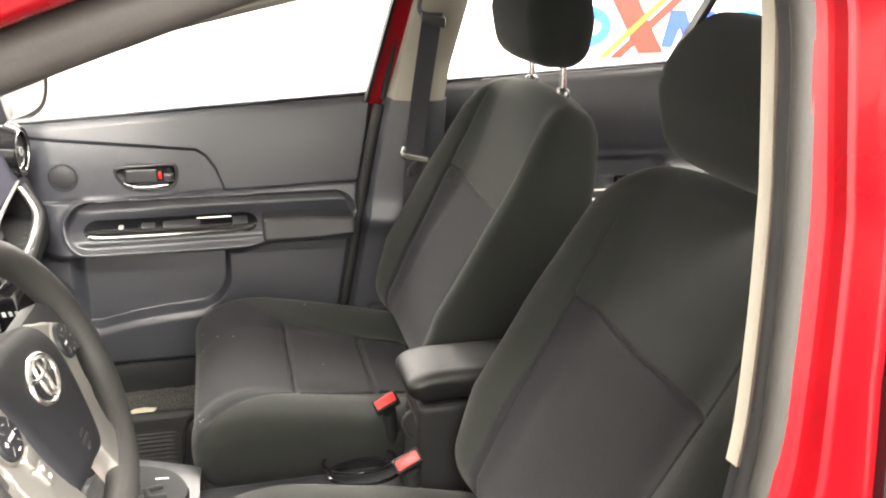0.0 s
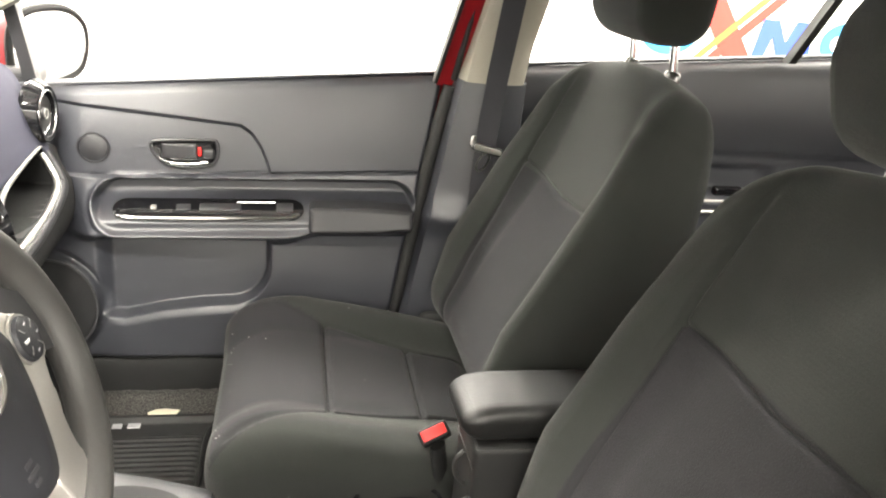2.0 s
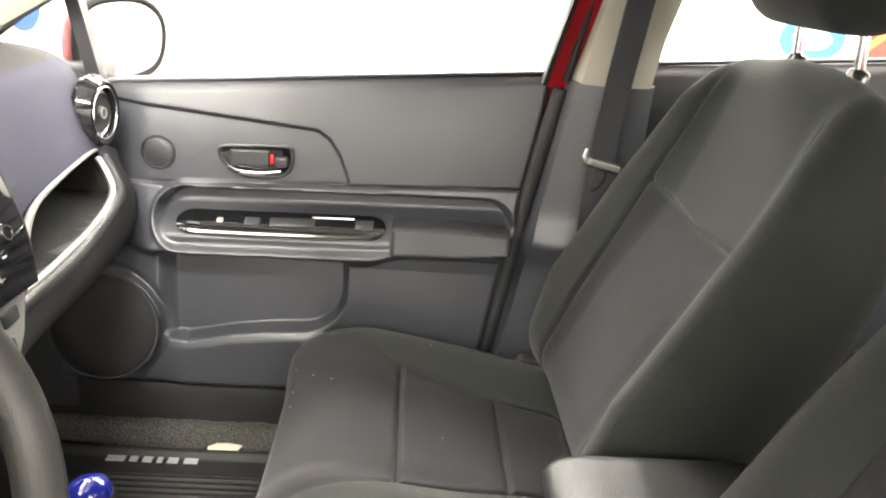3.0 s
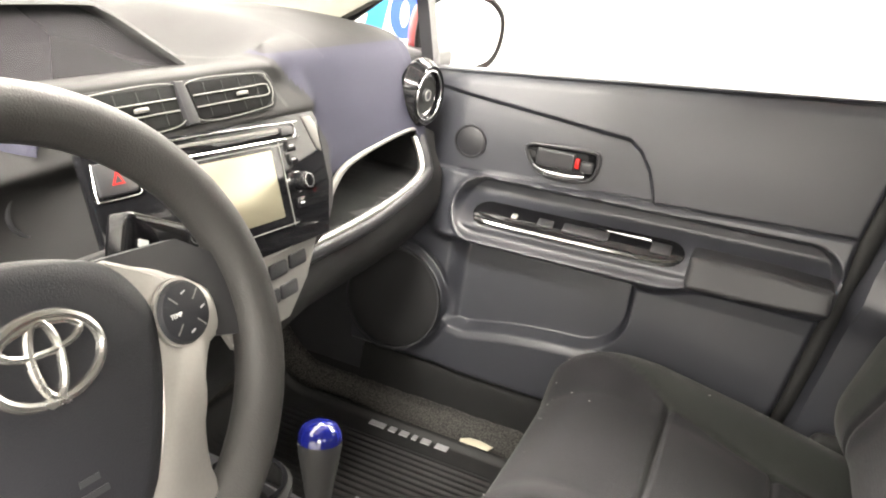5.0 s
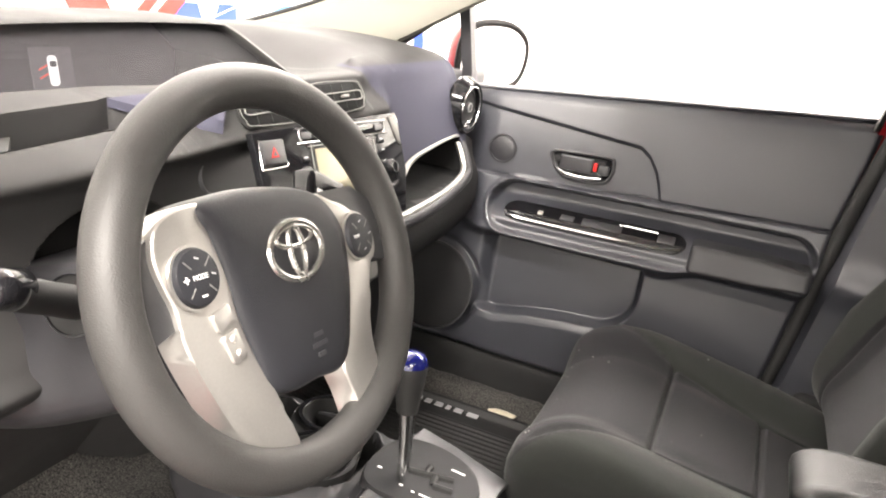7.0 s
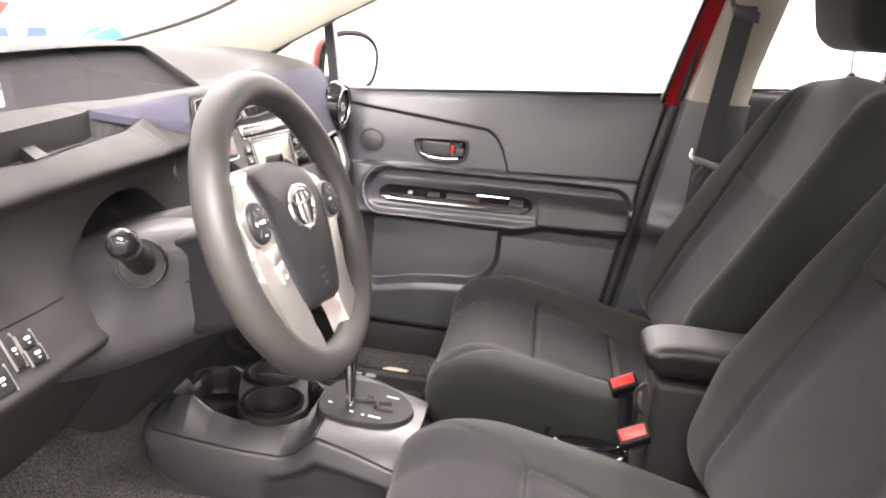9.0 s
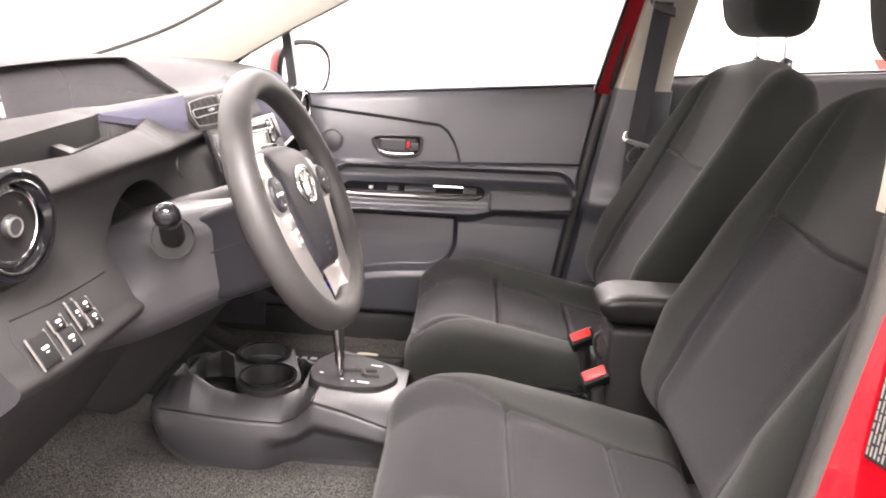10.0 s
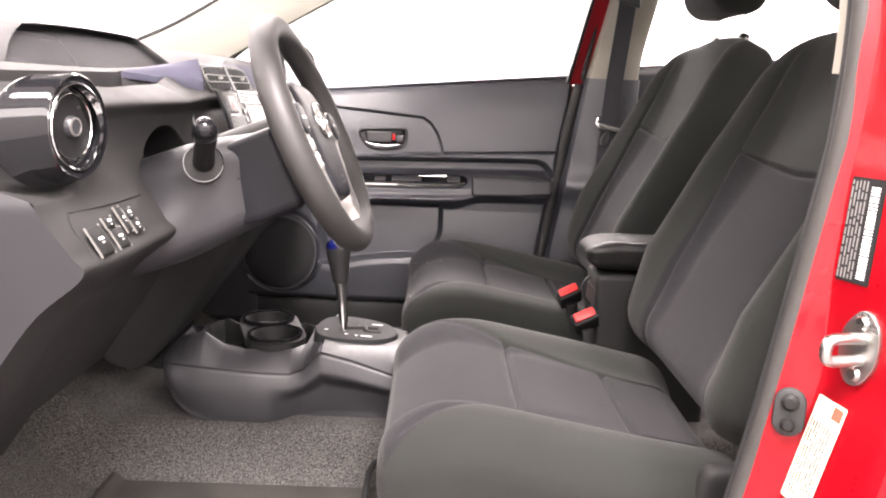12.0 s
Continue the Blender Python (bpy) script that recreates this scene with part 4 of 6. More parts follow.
single("carpet", slab(lambda u, v: carpet(u, v, -0.66, 0.685), lambda u, v: carpet(u, v, -0.66, 0.685, -0.008), 150, 110), CARPET, "grey speckled loop-pile car carpet", "carpet", kind="structure", angle=180)


def mat_piece(name, x0, x1, y0, y1, label):
    t = thing(name, label, "floor mat", ((x0 + x1) / 2, (y0 + y1) / 2, 0.22))

    def pt(u, v, off=0.0):
        x, y = lerp(x0, x1, u), lerp(y0, y1, v)
        e = min(u * (x1 - x0), (1 - u) * (x1 - x0), v * (y1 - y0), (1 - v) * (y1 - y0))
        z = 0.226 + 0.40 * ss(-0.42, -0.80, x) + 0.012 * ss(0.022, 0.006, e) + off
        if e > 0.045 and off == 0 and name == "ribbed_floor_mat" and x > -0.46 and y < 0.555:
            z += 0.004 * (0.5 + 0.5 * math.sin(2 * math.pi * (y - y0) / 0.0165)) ** 2
        return Vector((x, y, z))

    part("mat_sheet", slab(pt, lambda u, v: pt(u, v, -0.006), 60, 200), RUBBER if name == "ribbed_floor_mat" else MAT_M, t, "black rubber sheet", angle=180)
    return t


pm = mat_piece("ribbed_floor_mat", -0.50, 0.10, 0.14, 0.618, "black ribbed rubber floor mat with pale worn print")
# the pale print on the mat: plain bars
for x0, x1 in ((-0.25, -0.215), (-0.205, -0.19), (-0.18, -0.162), (-0.152, -0.142), (-0.132, -0.112), (-0.10, -0.074)):
    part("print_bar", box(x0, x1, 0.585, 0.604, 0.2262, 0.2285, 0), GREY_PRINT, pm)
part("torn_tag", moved(plate([(0, 0), (0.028, -0.004), (0.036, 0.006), (0.058, 0.008), (0.064, 0.024), (0.034, 0.030), (0.012, 0.028), (-0.004, 0.016)], 0.003, 0.0008), Matrix.Translation((-0.062, 0.622, 0.2285))), PAPER, pm, "torn cream paper tag")
dm = mat_piece("driver_floor_mat", -0.40, 0.16, -0.60, -0.096, "dusty black rubber floor mat")
for i in range(9):
    x = -0.30 + 0.05 * i
    part("mat_rib", softbox((0.018, 0.10, 0.004), 0.004, (3, 6, 1), lambda p, x=x: Vector((x + p.x + 0.25 * p.y, -0.36 + p.y, 0.231 + p.z))), RUBBER, dm)
# passenger-side sill trim
single("sill_trim", slab(lambda u, v: Vector((lerp(-0.70, 0.62, u), 0.682 + 0.038 * v - 0.006 * math.sin(math.pi * v), 0.252 + 0.085 * ss(0.0, 0.75, v))), lambda u, v: Vector((lerp(-0.70, 0.62, u), 0.70 + 0.03 * v, 0.205 + 0.11 * v)), 10, 14), BLACK_P, "black door sill trim", "sill trim", kind="structure")
single("sill_trim", slab(lambda u, v: Vector((lerp(-0.70, 0.56, u), -0.655 - 0.065 * v + 0.012 * math.sin(math.pi * v), 0.215 + 0.095 * ss(0.0, 0.75, v))), lambda u, v: Vector((lerp(-0.70, 0.56, u), -0.70 - 0.03 * v, 0.205 + 0.08 * v)), 10, 14), PLASTIC, "charcoal door sill trim", "sill trim", kind="structure")

# ---- centre console ----
con = thing("centre_console", "black centre console with two cup holders", "car console", (-0.1, 0, 0.21))


CUPS = ((-0.128, -0.035), (-0.163, 0.068))
RIM_Z = [(-0.328, 0.440), (-0.318, 0.452), (-0.306, 0.465), (-0.276, 0.482), (-0.25, 0.487), (-0.213, 0.464), (-0.175, 0.456), (-0.10, 0.456), (-0.05, 0.459), (-0.03, 0.470), (0.033, 0.457), (0.094, 0.437), (0.13, 0.425)]
RIM_Y = [(-0.328, 0.088), (-0.324, 0.106), (-0.318, 0.118), (-0.305, 0.125), (-0.25, 0.127), (-0.158, 0.126), (-0.07, 0.121), (-0.03, 0.122), (0.13, 0.124)]
SEAM_Z = [(-0.328, 0.437), (-0.274, 0.433), (-0.223, 0.429), (-0.141, 0.423), (-0.084, 0.421), (-0.058, 0.431), (-0.038, 0.452), (-0.025, 0.467), (0.033, 0.453), (0.094, 0.433), (0.13, 0.421)]
X0 = -0.328


def con_side(u, v, s):
    """Lower side of the console from the seam to the carpet, scooped towards the rear."""
    x = lerp(X0, 0.13, u)
    zs = interp(SEAM_Z, x)
    y = interp(RIM_Y, x) - 0.0025 * ss(0.05, 0.0, v)
    zbot = interp([(X0, 0.420), (-0.317, 0.390), (-0.296, 0.358), (-0.276, 0.337), (-0.224, 0.314), (-0.151, 0.303), (-0.089, 0.309), (-0.026, 0.322), (0.13, 0.325)], x)
    z = lerp(zs - 0.0015, zbot, v)
    y += 0.009 * math.sin(math.pi * min(1, v * 1.1)) - 0.034 * ss(0.25, 0.55, v) * ss(-0.13, -0.06, x) * ss(0.14, 0.08, x)
    return Vector((x, s * y, z))


for s in (-1, 1):
    part("side_panel", slab(lambda u, v: con_side(u, v, s), lambda u, v: con_side(u, v, s) - Vector((0, s * 0.012, 0)), 70, 40), PLASTIC, con, angle=60)


def con_top(u, v):
    x = lerp(X0, 0.13, u)
    out, zi, zs = interp(RIM_Y, x), interp(RIM_Z, x), interp(SEAM_Z, x)
    w = 2 * v - 1
    a = out * abs(w)
    inside = interp([(-0.30, 0.055), (-0.285, 0.076), (-0.26, 0.086), (-0.12, 0.087), (-0.085, 0.080), (-0.066, 0.055)], x)
    if x > -0.032:
        crest = interp([(-0.032, 0.0), (-0.024, 0.008), (0.03, 0.017), (0.10, 0.031), (0.13, 0.034)], x)
        k = abs(w)
        return Vector((x, math.copysign(a, w), zs + crest * (1 - k ** 3.2)))
    # a broad band slopes from the tray down to the seam
    zi -= 0.028 * ss(-0.17, -0.24, x) * ss(0.0, 0.03, out * w)
    z = lerp(zi, min(zs, zi), clamp((a - inside) / max(out - inside, 0.01)) ** 1.5)
    z -= (z - 0.405) * ss(-0.303, -0.293, x) * ss(-0.062, -0.070, x) * ss(inside + 0.001, inside - 0.006, a)
    return Vector((x, math.copysign(a, w), z))


bm = slab(con_top, lambda u, v: con_top(u, v) - Vector((0, 0, 0.008)), 190, 121)
# Faces inside the sunken tray take matt black to stand for its shade.
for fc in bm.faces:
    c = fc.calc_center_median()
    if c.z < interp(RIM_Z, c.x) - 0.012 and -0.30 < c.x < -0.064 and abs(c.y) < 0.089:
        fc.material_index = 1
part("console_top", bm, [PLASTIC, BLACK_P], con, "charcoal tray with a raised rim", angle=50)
for s in (-1, 1):
    part("seam_gap", tube([(x, s * (interp(RIM_Y, x) + 0.0002), interp(SEAM_Z, x) - 0.0008) for x in [-0.325, -0.30, -0.274, -0.223, -0.18, -0.141, -0.11, -0.084, -0.07, -0.058, -0.048, -0.038, -0.03, -0.025, 0.0, 0.033, 0.065, 0.094, 0.125]], 0.0014, 6, steps=0), BLACK_P, con)
for cx, cyy in CUPS:
    cup = part("cup_holder", moved(lathe([(0.040, -0.062), (0.046, -0.05), (0.0475, -0.004), (0.0525, 0.0), (0.0525, 0.004), (0.050, 0.0065), (0.0465, 0.004), (0.044, -0.02), (0.036, -0.055), (0.0, -0.057)], 44), Matrix.Translation((cx, cyy, 0.466))), BLACK_P, con, "round black cup holder")
    part("cup_lip", moved(ring2(0.0535, 0.0535, 0.006, 0.005), Matrix.Translation((cx, cyy, 0.4685))), GLOSS, cup)



def cup_surround(z0, z1):
    """Flat rounded plate with a round hole for each cup."""
    bm = bmesh.new()
    (ax, ay), (bx, by) = CUPS
    base = math.atan2(by - ay, bx - ax)
    outer = [(ax + 0.060 * math.cos(base + math.pi / 2 + math.pi * i / 20), ay + 0.060 * math.sin(base + math.pi / 2 + math.pi * i / 20)) for i in range(21)]
    outer += [(bx + 0.060 * math.cos(base - math.pi / 2 + math.pi * i / 20), by + 0.060 * math.sin(base - math.pi / 2 + math.pi * i / 20)) for i in range(21)]
    loops = [outer] + [[(cx + 0.0495 * math.cos(math.tau * i / 40), cy + 0.0495 * math.sin(math.tau * i / 40)) for i in range(40)] for cx, cy in CUPS]
    edges = []
    for loop in loops:
        vs = [bm.verts.new((x, y, z1)) for x, y in loop]
        edges += [bm.edges.new((vs[i], vs[(i + 1) % len(vs)])) for i in range(len(vs))]
    bmesh.ops.triangle_fill(bm, edges=edges, use_beauty=True, normal=(0, 0, 1))
    ext = bmesh.ops.extrude_face_region(bm, geom=list(bm.faces))
    for v in ext["geom"]:
        if isinstance(v, bmesh.types.BMVert):
            v.co.z = z0
    bmesh.ops.recalc_face_normals(bm, faces=list(bm.faces))
    return bm


part("cup_surround", cup_surround(0.452, 0.4665), BLACK_P, con, "flat black surround of the cup holders", angle=30)

# shift gate and lever
gate = thing("gear_selector", "black gear lever with a blue glossy knob in its gate", "gear lever", (0.03, 0, 0.46))
go = spline([(-0.052, -0.01, 0), (-0.035, -0.062, 0), (0.02, -0.070, 0), (0.085, -0.05, 0), (0.112, 0.0, 0), (0.085, 0.055, 0), (0.02, 0.078, 0), (-0.035, 0.06, 0)], 48, closed=True)
gm = Matrix.Translation((0.0, 0.0, 0.464)) @ Matrix.Rotation(radians(4), 4, "Y")
part("gate_plate", moved(loft([[(0.03 + (p.x - 0.03) * k, p.y * k, h) for p in go] for k, h in ((1.03, -0.03), (1.02, 0.006), (0.985, 0.0125), (0.9, 0.0135), (0.02, 0.0135))]), gm), GATE_M, gate)
for pts in ([(0.006, -0.006), (0.07, 0.012)], [(0.03, 0.002), (0.03, 0.020)], [(0.045, 0.004), (0.050, -0.016)], [(0.05, -0.016), (0.078, -0.012)]):
    part("gate_slot", moved(tube([(x, y, 0.0135) for x, y in pts], 0.0055, 8, flat=1.0), gm), BLACK_P, gate)
for x, y, w in ((-0.03, -0.026, 0.007), (0.012, -0.042, 0.006), (0.032, -0.045, 0.005), (0.052, -0.044, 0.022), (0.068, 0.035, 0.022)):
    part("gate_mark", moved(plate(rrect(w, 0.0026, 0.001), 0.0008, 0), gm @ Matrix.Translation((x, y, 0.0137))), WHITE_M, gate)
lever_pts = [(0.006, -0.022, 0.478), (0.002, -0.018, 0.53), (-0.002, -0.018, 0.576)]
part("lever_shaft", tube(lever_pts, [0.0085, 0.0095, 0.0125], 16), CHROME, gate, "chrome lever shaft")
lm = basis((-0.002, -0.018, 0.576), (1, 0, 0.10), (0, 1, -0.10))
kn = part("knob", moved(lathe([(0.0, 0.0), (0.0145, 0.0), (0.0165, 0.014), (0.022, 0.048), (0.0240, 0.064), (0.0235, 0.070)], 32), lm), RUBBER, gate, "black leather knob")
part("knob_cap", moved(lathe([(0.0238, 0.066), (0.0232, 0.075), (0.019, 0.083), (0.011, 0.0875), (0.0, 0.089)], 32), lm), BLUEKNOB, kn, "blue glossy cap")

# rear cup holder between the seats
rc = thing("rear_cup_tray", "black tray with two open rings between the seats", "cup holder", (0.38, 0, 0.21))
part("tray_body", softbox((0.20, 0.075, 0.10), 0.015, (8, 6, 6), lambda p: Vector((0.30 + p.x, p.y, 0.315 + p.z))), PLASTIC, rc)
for cx, cyy, r in ((0.415, 0.056, 0.068), (0.420, 0.020, 0.066)):
    part("tray_ring", tube([(cx + r * math.cos(a), cyy + 0.55 * r * math.sin(a), 0.442) for a in [math.pi * i / 8 for i in range(16)]], 0.0035, 8, closed=True, steps=48), GLOSS, rc)

# ---- dashboard ----
dash = thing("dashboard", "charcoal moulded dashboard with slate blue panels and round vents", "dashboard", (-0.35, 0, 0.5))

D_KEYS = [  # driver's side section, from the windscreen down to the toe board
    (-0.98, 0.955), (-0.75, 0.985), (-0.56, 0.985), (-0.45, 0.966), (-0.385, 0.968), (-0.335, 0.962), (-0.285, 0.951), (-0.250, 0.938), (-0.221, 0.921), (-0.233, 0.900), (-0.236, 0.860), (-0.222, 0.815), (-0.190, 0.770), (-0.178, 0.745), (-0.238, 0.690), (-0.318, 0.575), (-0.425, 0.42)]
C_KEYS = [
    (-0.98, 0.955), (-0.75, 0.985), (-0.56, 0.980), (-0.43, 0.962), (-0.350, 0.968), (-0.295, 0.982), (-0.259, 0.983), (-0.251, 0.956), (-0.223, 0.929), (-0.232, 0.906), (-0.222, 0.890), (-0.200, 0.85), (-0.165, 0.800), (-0.160, 0.76), (-0.19, 0.66), (-0.26, 0.55), (-0.36, 0.42)]
P_KEYS = [
    (-0.98, 0.955), (-0.75, 1.005), (-0.58, 1.018), (-0.47, 1.021), (-0.385, 1.018), (-0.325, 1.010), (-0.285, 0.998), (-0.262, 0.980), (-0.246, 0.95), (-0.232, 0.915), (-0.222, 0.880), (-0.215, 0.852), (-0.205, 0.80), (-0.185, 0.745), (-0.20, 0.66), (-0.30, 0.55), (-0.46, 0.45)]
PE_KEYS = [(x - 0.005, z - 0.02 * ss(-0.2, -0.6, x)) for x, z in P_KEYS]
DE_KEYS = [(x - 0.012, z) for x, z in D_KEYS]


def dash_keys(y):
    st = [(-0.71, DE_KEYS), (-0.60, D_KEYS), (-0.235, D_KEYS), (-0.095, C_KEYS), (0.205, C_KEYS), (0.285, P_KEYS), (0.55, P_KEYS), (0.68, PE_KEYS)]
    if y <= st[0][0]:
        return st[0][1]
    for (a, ka), (b, kb) in zip(st, st[1:]):
        if y <= b:
            t = (y - a) / (b - a)
            t = t if ka is D_KEYS else ss(0, 1, t)
            return [(lerp(p[0], q[0], t), lerp(p[1], q[1], t)) for p, q in zip(ka, kb)]
    return st[-1][1]


NU = 420
YS = sorted({-0.70 + 1.38 * i / 120 for i in range(121)} | {0.13 + 0.005 * i for i in range(32)} | {-0.245 + 0.003 * i for i in range(24)} | {-0.50 + 0.004 * i for i in range(80)} | {0.29 + 0.004 * i for i in range(84)})
DASH = {y: spline([(x, y, z) for x, z in dash_keys(y)], NU) for y in YS}


def tray_top(y):
    return interp([(0.20, 0.757), (0.243, 0.784), (0.30, 0.816), (0.355, 0.833), (0.46, 0.843), (0.55, 0.847), (0.60, 0.844)], y)


def tray_low(y):
    return interp([(0.19, 0.752), (0.45, 0.758), (0.61, 0.772)], y)


C_LINE, P_LINE = (spline([(x, 0, z) for x, z in k], NU) for k in (C_KEYS, P_KEYS))
ARCH = [(0.74, 0.204), (0.79, 0.262), (0.81, 0.286), (0.834, 0.308), (0.87, 0.322), (0.925, 0.303), (0.96, 0.277), (0.985, 0.255), (0.995, 0.240)]


def dash_pt(u, v):
    y = YS[round(v * (len(YS) - 1))]
    i = round(u * (NU - 1))
    p = DASH[y][i].copy()
    if 0.08 < y < 0.40:
        # the recessed centre ends in an arched edge
        c, q = C_LINE[i], P_LINE[i]
        e = interp(ARCH, c.z)
        face = ss(-0.30, -0.262, c.x) * ss(0.66, 0.73, c.z)
        k = lerp(ss(0.17, 0.37, y), ss(e - 0.032, e + 0.010, y), face)
        p = c.lerp(q, k)
        p.y = y
    # the display stands in a deep pocket under the hood
    if -0.66 < p.x < -0.38 and -0.47 < y < 0.185:
        p.z -= (p.z - 0.90) * ss(-0.382, -0.392, p.x) * ss(-0.65, -0.64, p.x) * ss(-0.465, -0.45, y) * ss(0.165, 0.15, y)
    # slot tray on the driver's side
    if -0.655 < y < -0.217 + 0.5 * (p.x + 0.333) and -0.36 < p.x < -0.24 and p.z > 0.91:
        mid = interp([(-0.60, -0.289), (-0.45, -0.288), (-0.23, -0.304), (-0.19, -0.305)], y)
        half = interp([(-0.60, 0.018), (-0.45, 0.029), (-0.23, 0.030), (-0.19, 0.030)], y)
        e, way = abs(p.x - mid) - half, math.copysign(1, p.x - mid)
        if -0.0045 < e < 0.0045:
            p.x = mid + way * (half + (0.0006 if e > 0 else -0.0006))
        if e <= 0:
            p.z -= 0.036
    # the dash is cut back round the driver's vent
    p.x -= 0.055 * ss(-0.620, -0.665, y) * ss(0.82, 0.84, p.z) * ss(-0.34, -0.28, p.x)
    p.y += 0.012 * ss(0.815, 0.835, p.z) * ss(-0.60, -0.70, y)
    p.y -= 0.045 * ss(0.825, 0.85, p.z) * ss(0.58, 0.68, y)
    # open tray on the passenger's side
    if y > 0.2:
        zt = tray_top(y)
        zb = tray_low(y)
        k = ss(zb - 0.002, zb + 0.006, p.z) * ss(zt + 0.002, zt - 0.006, p.z) * ss(0.20, 0.215, y) * ss(0.607, 0.598, y)
        if p.x > -0.27:
            p.x -= 0.11 * k
    # opening round the steering column
    d = math.hypot((y + 0.312) / 0.116, (p.z - 0.786) / 0.100)
    if p.x > -0.28 and p.z > 0.62 and p.z < 0.93:
        p.x -= 0.075 * ss(1.0, 0.90, d)
    return p


bm = grid(dash_pt, NU, len(YS))
for f in bm.faces:
    c = f.calc_center_median()
    if c.y > max(interp(ARCH, c.z) - 0.014, 0.232) and 0.80 < c.z < 0.992 and c.x > -0.31 and c.y < 0.64:
        f.material_index = 1
    # faces inside the open tray are darkened to stand for its inner shade
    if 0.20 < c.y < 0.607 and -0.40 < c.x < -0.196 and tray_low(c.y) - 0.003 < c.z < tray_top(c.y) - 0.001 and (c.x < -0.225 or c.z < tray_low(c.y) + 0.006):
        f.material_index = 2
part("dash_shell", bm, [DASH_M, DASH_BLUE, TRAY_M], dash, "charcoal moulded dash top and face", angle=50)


PATCH = [Vector(q) for q in ((-0.334, -0.219, 0.961), (-0.240, -0.124, 0.988), (-0.222, -0.156, 0.950), (-0.283, -0.200, 0.955))]


def patch_pt(u, v, off=0.0):
    a, b, c, d = PATCH
    return (a.lerp(b, u)).lerp(d.lerp(c, u), v) + Vector((0, 0, 0.003 + 0.007 * math.sin(math.pi * u) * math.sin(math.pi * v) + off))


part("blue_panel", slab(patch_pt, lambda u, v: patch_pt(u, v, -0.010 - 0.006 * u * v), 20, 10), DASH_BLUE, dash, "slate blue wedge panel")
part("slot_divider", loft([[(-0.322, -0.352, z), (-0.260, -0.405, z), (-0.262, -0.430, z), (-0.322, -0.375, z)] for z in (0.900, 0.938)]), BLACK_P, dash)
# end covers follow the section forward
for s, ye in ((-1, -0.70), (1, 0.68)):
    prof = DASH[YS[0] if s < 0 else YS[-1]][NU * 7 // 16::4]
    part("end_cap", grid(lambda u, v: (lambda p: Vector((lerp(p.x - (0.055 * ss(0.82, 0.84, p.z) * ss(-0.34, -0.28, p.x) if s < 0 else 0), -0.98, v), ye + (0.012 * ss(0.815, 0.835, p.z) if s < 0 else -0.045 * ss(0.825, 0.85, p.z)), p.z)))(prof[round(u * (len(prof) - 1))]), len(prof), 6), PLASTIC_SOFT, dash, "charcoal dash end cover")

# hood over the long display
HOOD = [(-0.470, 0.960), (-0.452, 0.970), (-0.395, 1.000), (-0.335, 1.023), (-0.29, 1.031), (-0.10, 1.037), (0.09, 1.037), (0.130, 1.030), (0.168, 1.000), (0.208, 0.964)]


def hood_loop(x, k, dz=0.0, slant=1.0):
    cy0 = -0.12
    return [Vector((x - 0.02 * max(0, (cy0 - p.y) / 0.3) ** 2 - slant * (p.z - 0.972), cy0 + (p.y - cy0) * k, 0.962 + (p.z - 0.962) * k + dz)) for p in spline([(0, y, z) for y, z in HOOD], 72)]


loops = [hood_loop(-0.585, 0.90, 0, 0.2), hood_loop(-0.50, 0.905, 0, 0.6), hood_loop(-0.40, 0.925), hood_loop(-0.380, 0.94), hood_loop(-0.374, 0.965), hood_loop(-0.378, 0.995), hood_loop(-0.395, 1.01), hood_loop(-0.55, 1.03, -0.004, 0.4), hood_loop(-0.72, 1.02, -0.035, 0)]
b2 = bmesh.new()
V = [[b2.verts.new(p) for p in lp] for lp in loops]
for a, b in zip(V, V[1:]):
    for j in range(len(a) - 1):
        b2.faces.new((a[j], a[j + 1], b[j + 1], b[j]))
hood = part("display_hood", b2, DASH_M, dash, "charcoal hood over the display", angle=60)
b2 = bmesh.new()
lp = hood_loop(-0.578, 0.905, 0, 0.2)
b2.faces.new([b2.verts.new(p) for p in lp + [Vector((-0.565, lp[-1].y, 0.895)), Vector((-0.565, lp[0].y, 0.895))]])
part("display_pane", b2, DISPLAY, hood, "smoked instrument display", smooth=False)

edge = hood_loop(-0.392, 0.928)
part("display_lens", grid(lambda u, v: (lambda p: Vector((lerp(p.x + p.z - 0.962, p.x, v), p.y, lerp(0.962, p.z, v))))(edge[round(u * 71)]), 72, 6), LENS, hood, "smoked cover lens", angle=180)

# instrument picture: a small white car plan on a grey tile
dm0 = basis((-0.568, -0.088, 0.951), (0, 1, 0), (-0.20, 0, 1)) @ Matrix.Scale(1.15, 4)
part("display_tile", moved(plate(rrect(0.060, 0.056, 0.001), 0.0012, 0), dm0), lit("display_grey", (0.10, 0.095, 0.10), 0.5), hood)
part("display_car", moved(plate(rrect(0.013, 0.036, 0.005), 0.0025, 0), dm0), lit("display_white", (0.8, 0.8, 0.8), 0.9), hood, "white car plan symbol")
part("display_car_window", moved(plate(rrect(0.009, 0.007, 0.002), 0.0035, 0), dm0 @ Matrix.Translation((0, 0.008, 0))), DISPLAY, hood)
for k in (0.004, -0.006):
    part("display_door_mark", moved(plate([(-0.020, k - 0.003), (-0.008, k + 0.002), (-0.008, k + 0.0035), (-0.020, k - 0.0015)], 0.0025, 0), dm0), lit("display_red", (0.8, 0.08, 0.05), 0.6), hood)

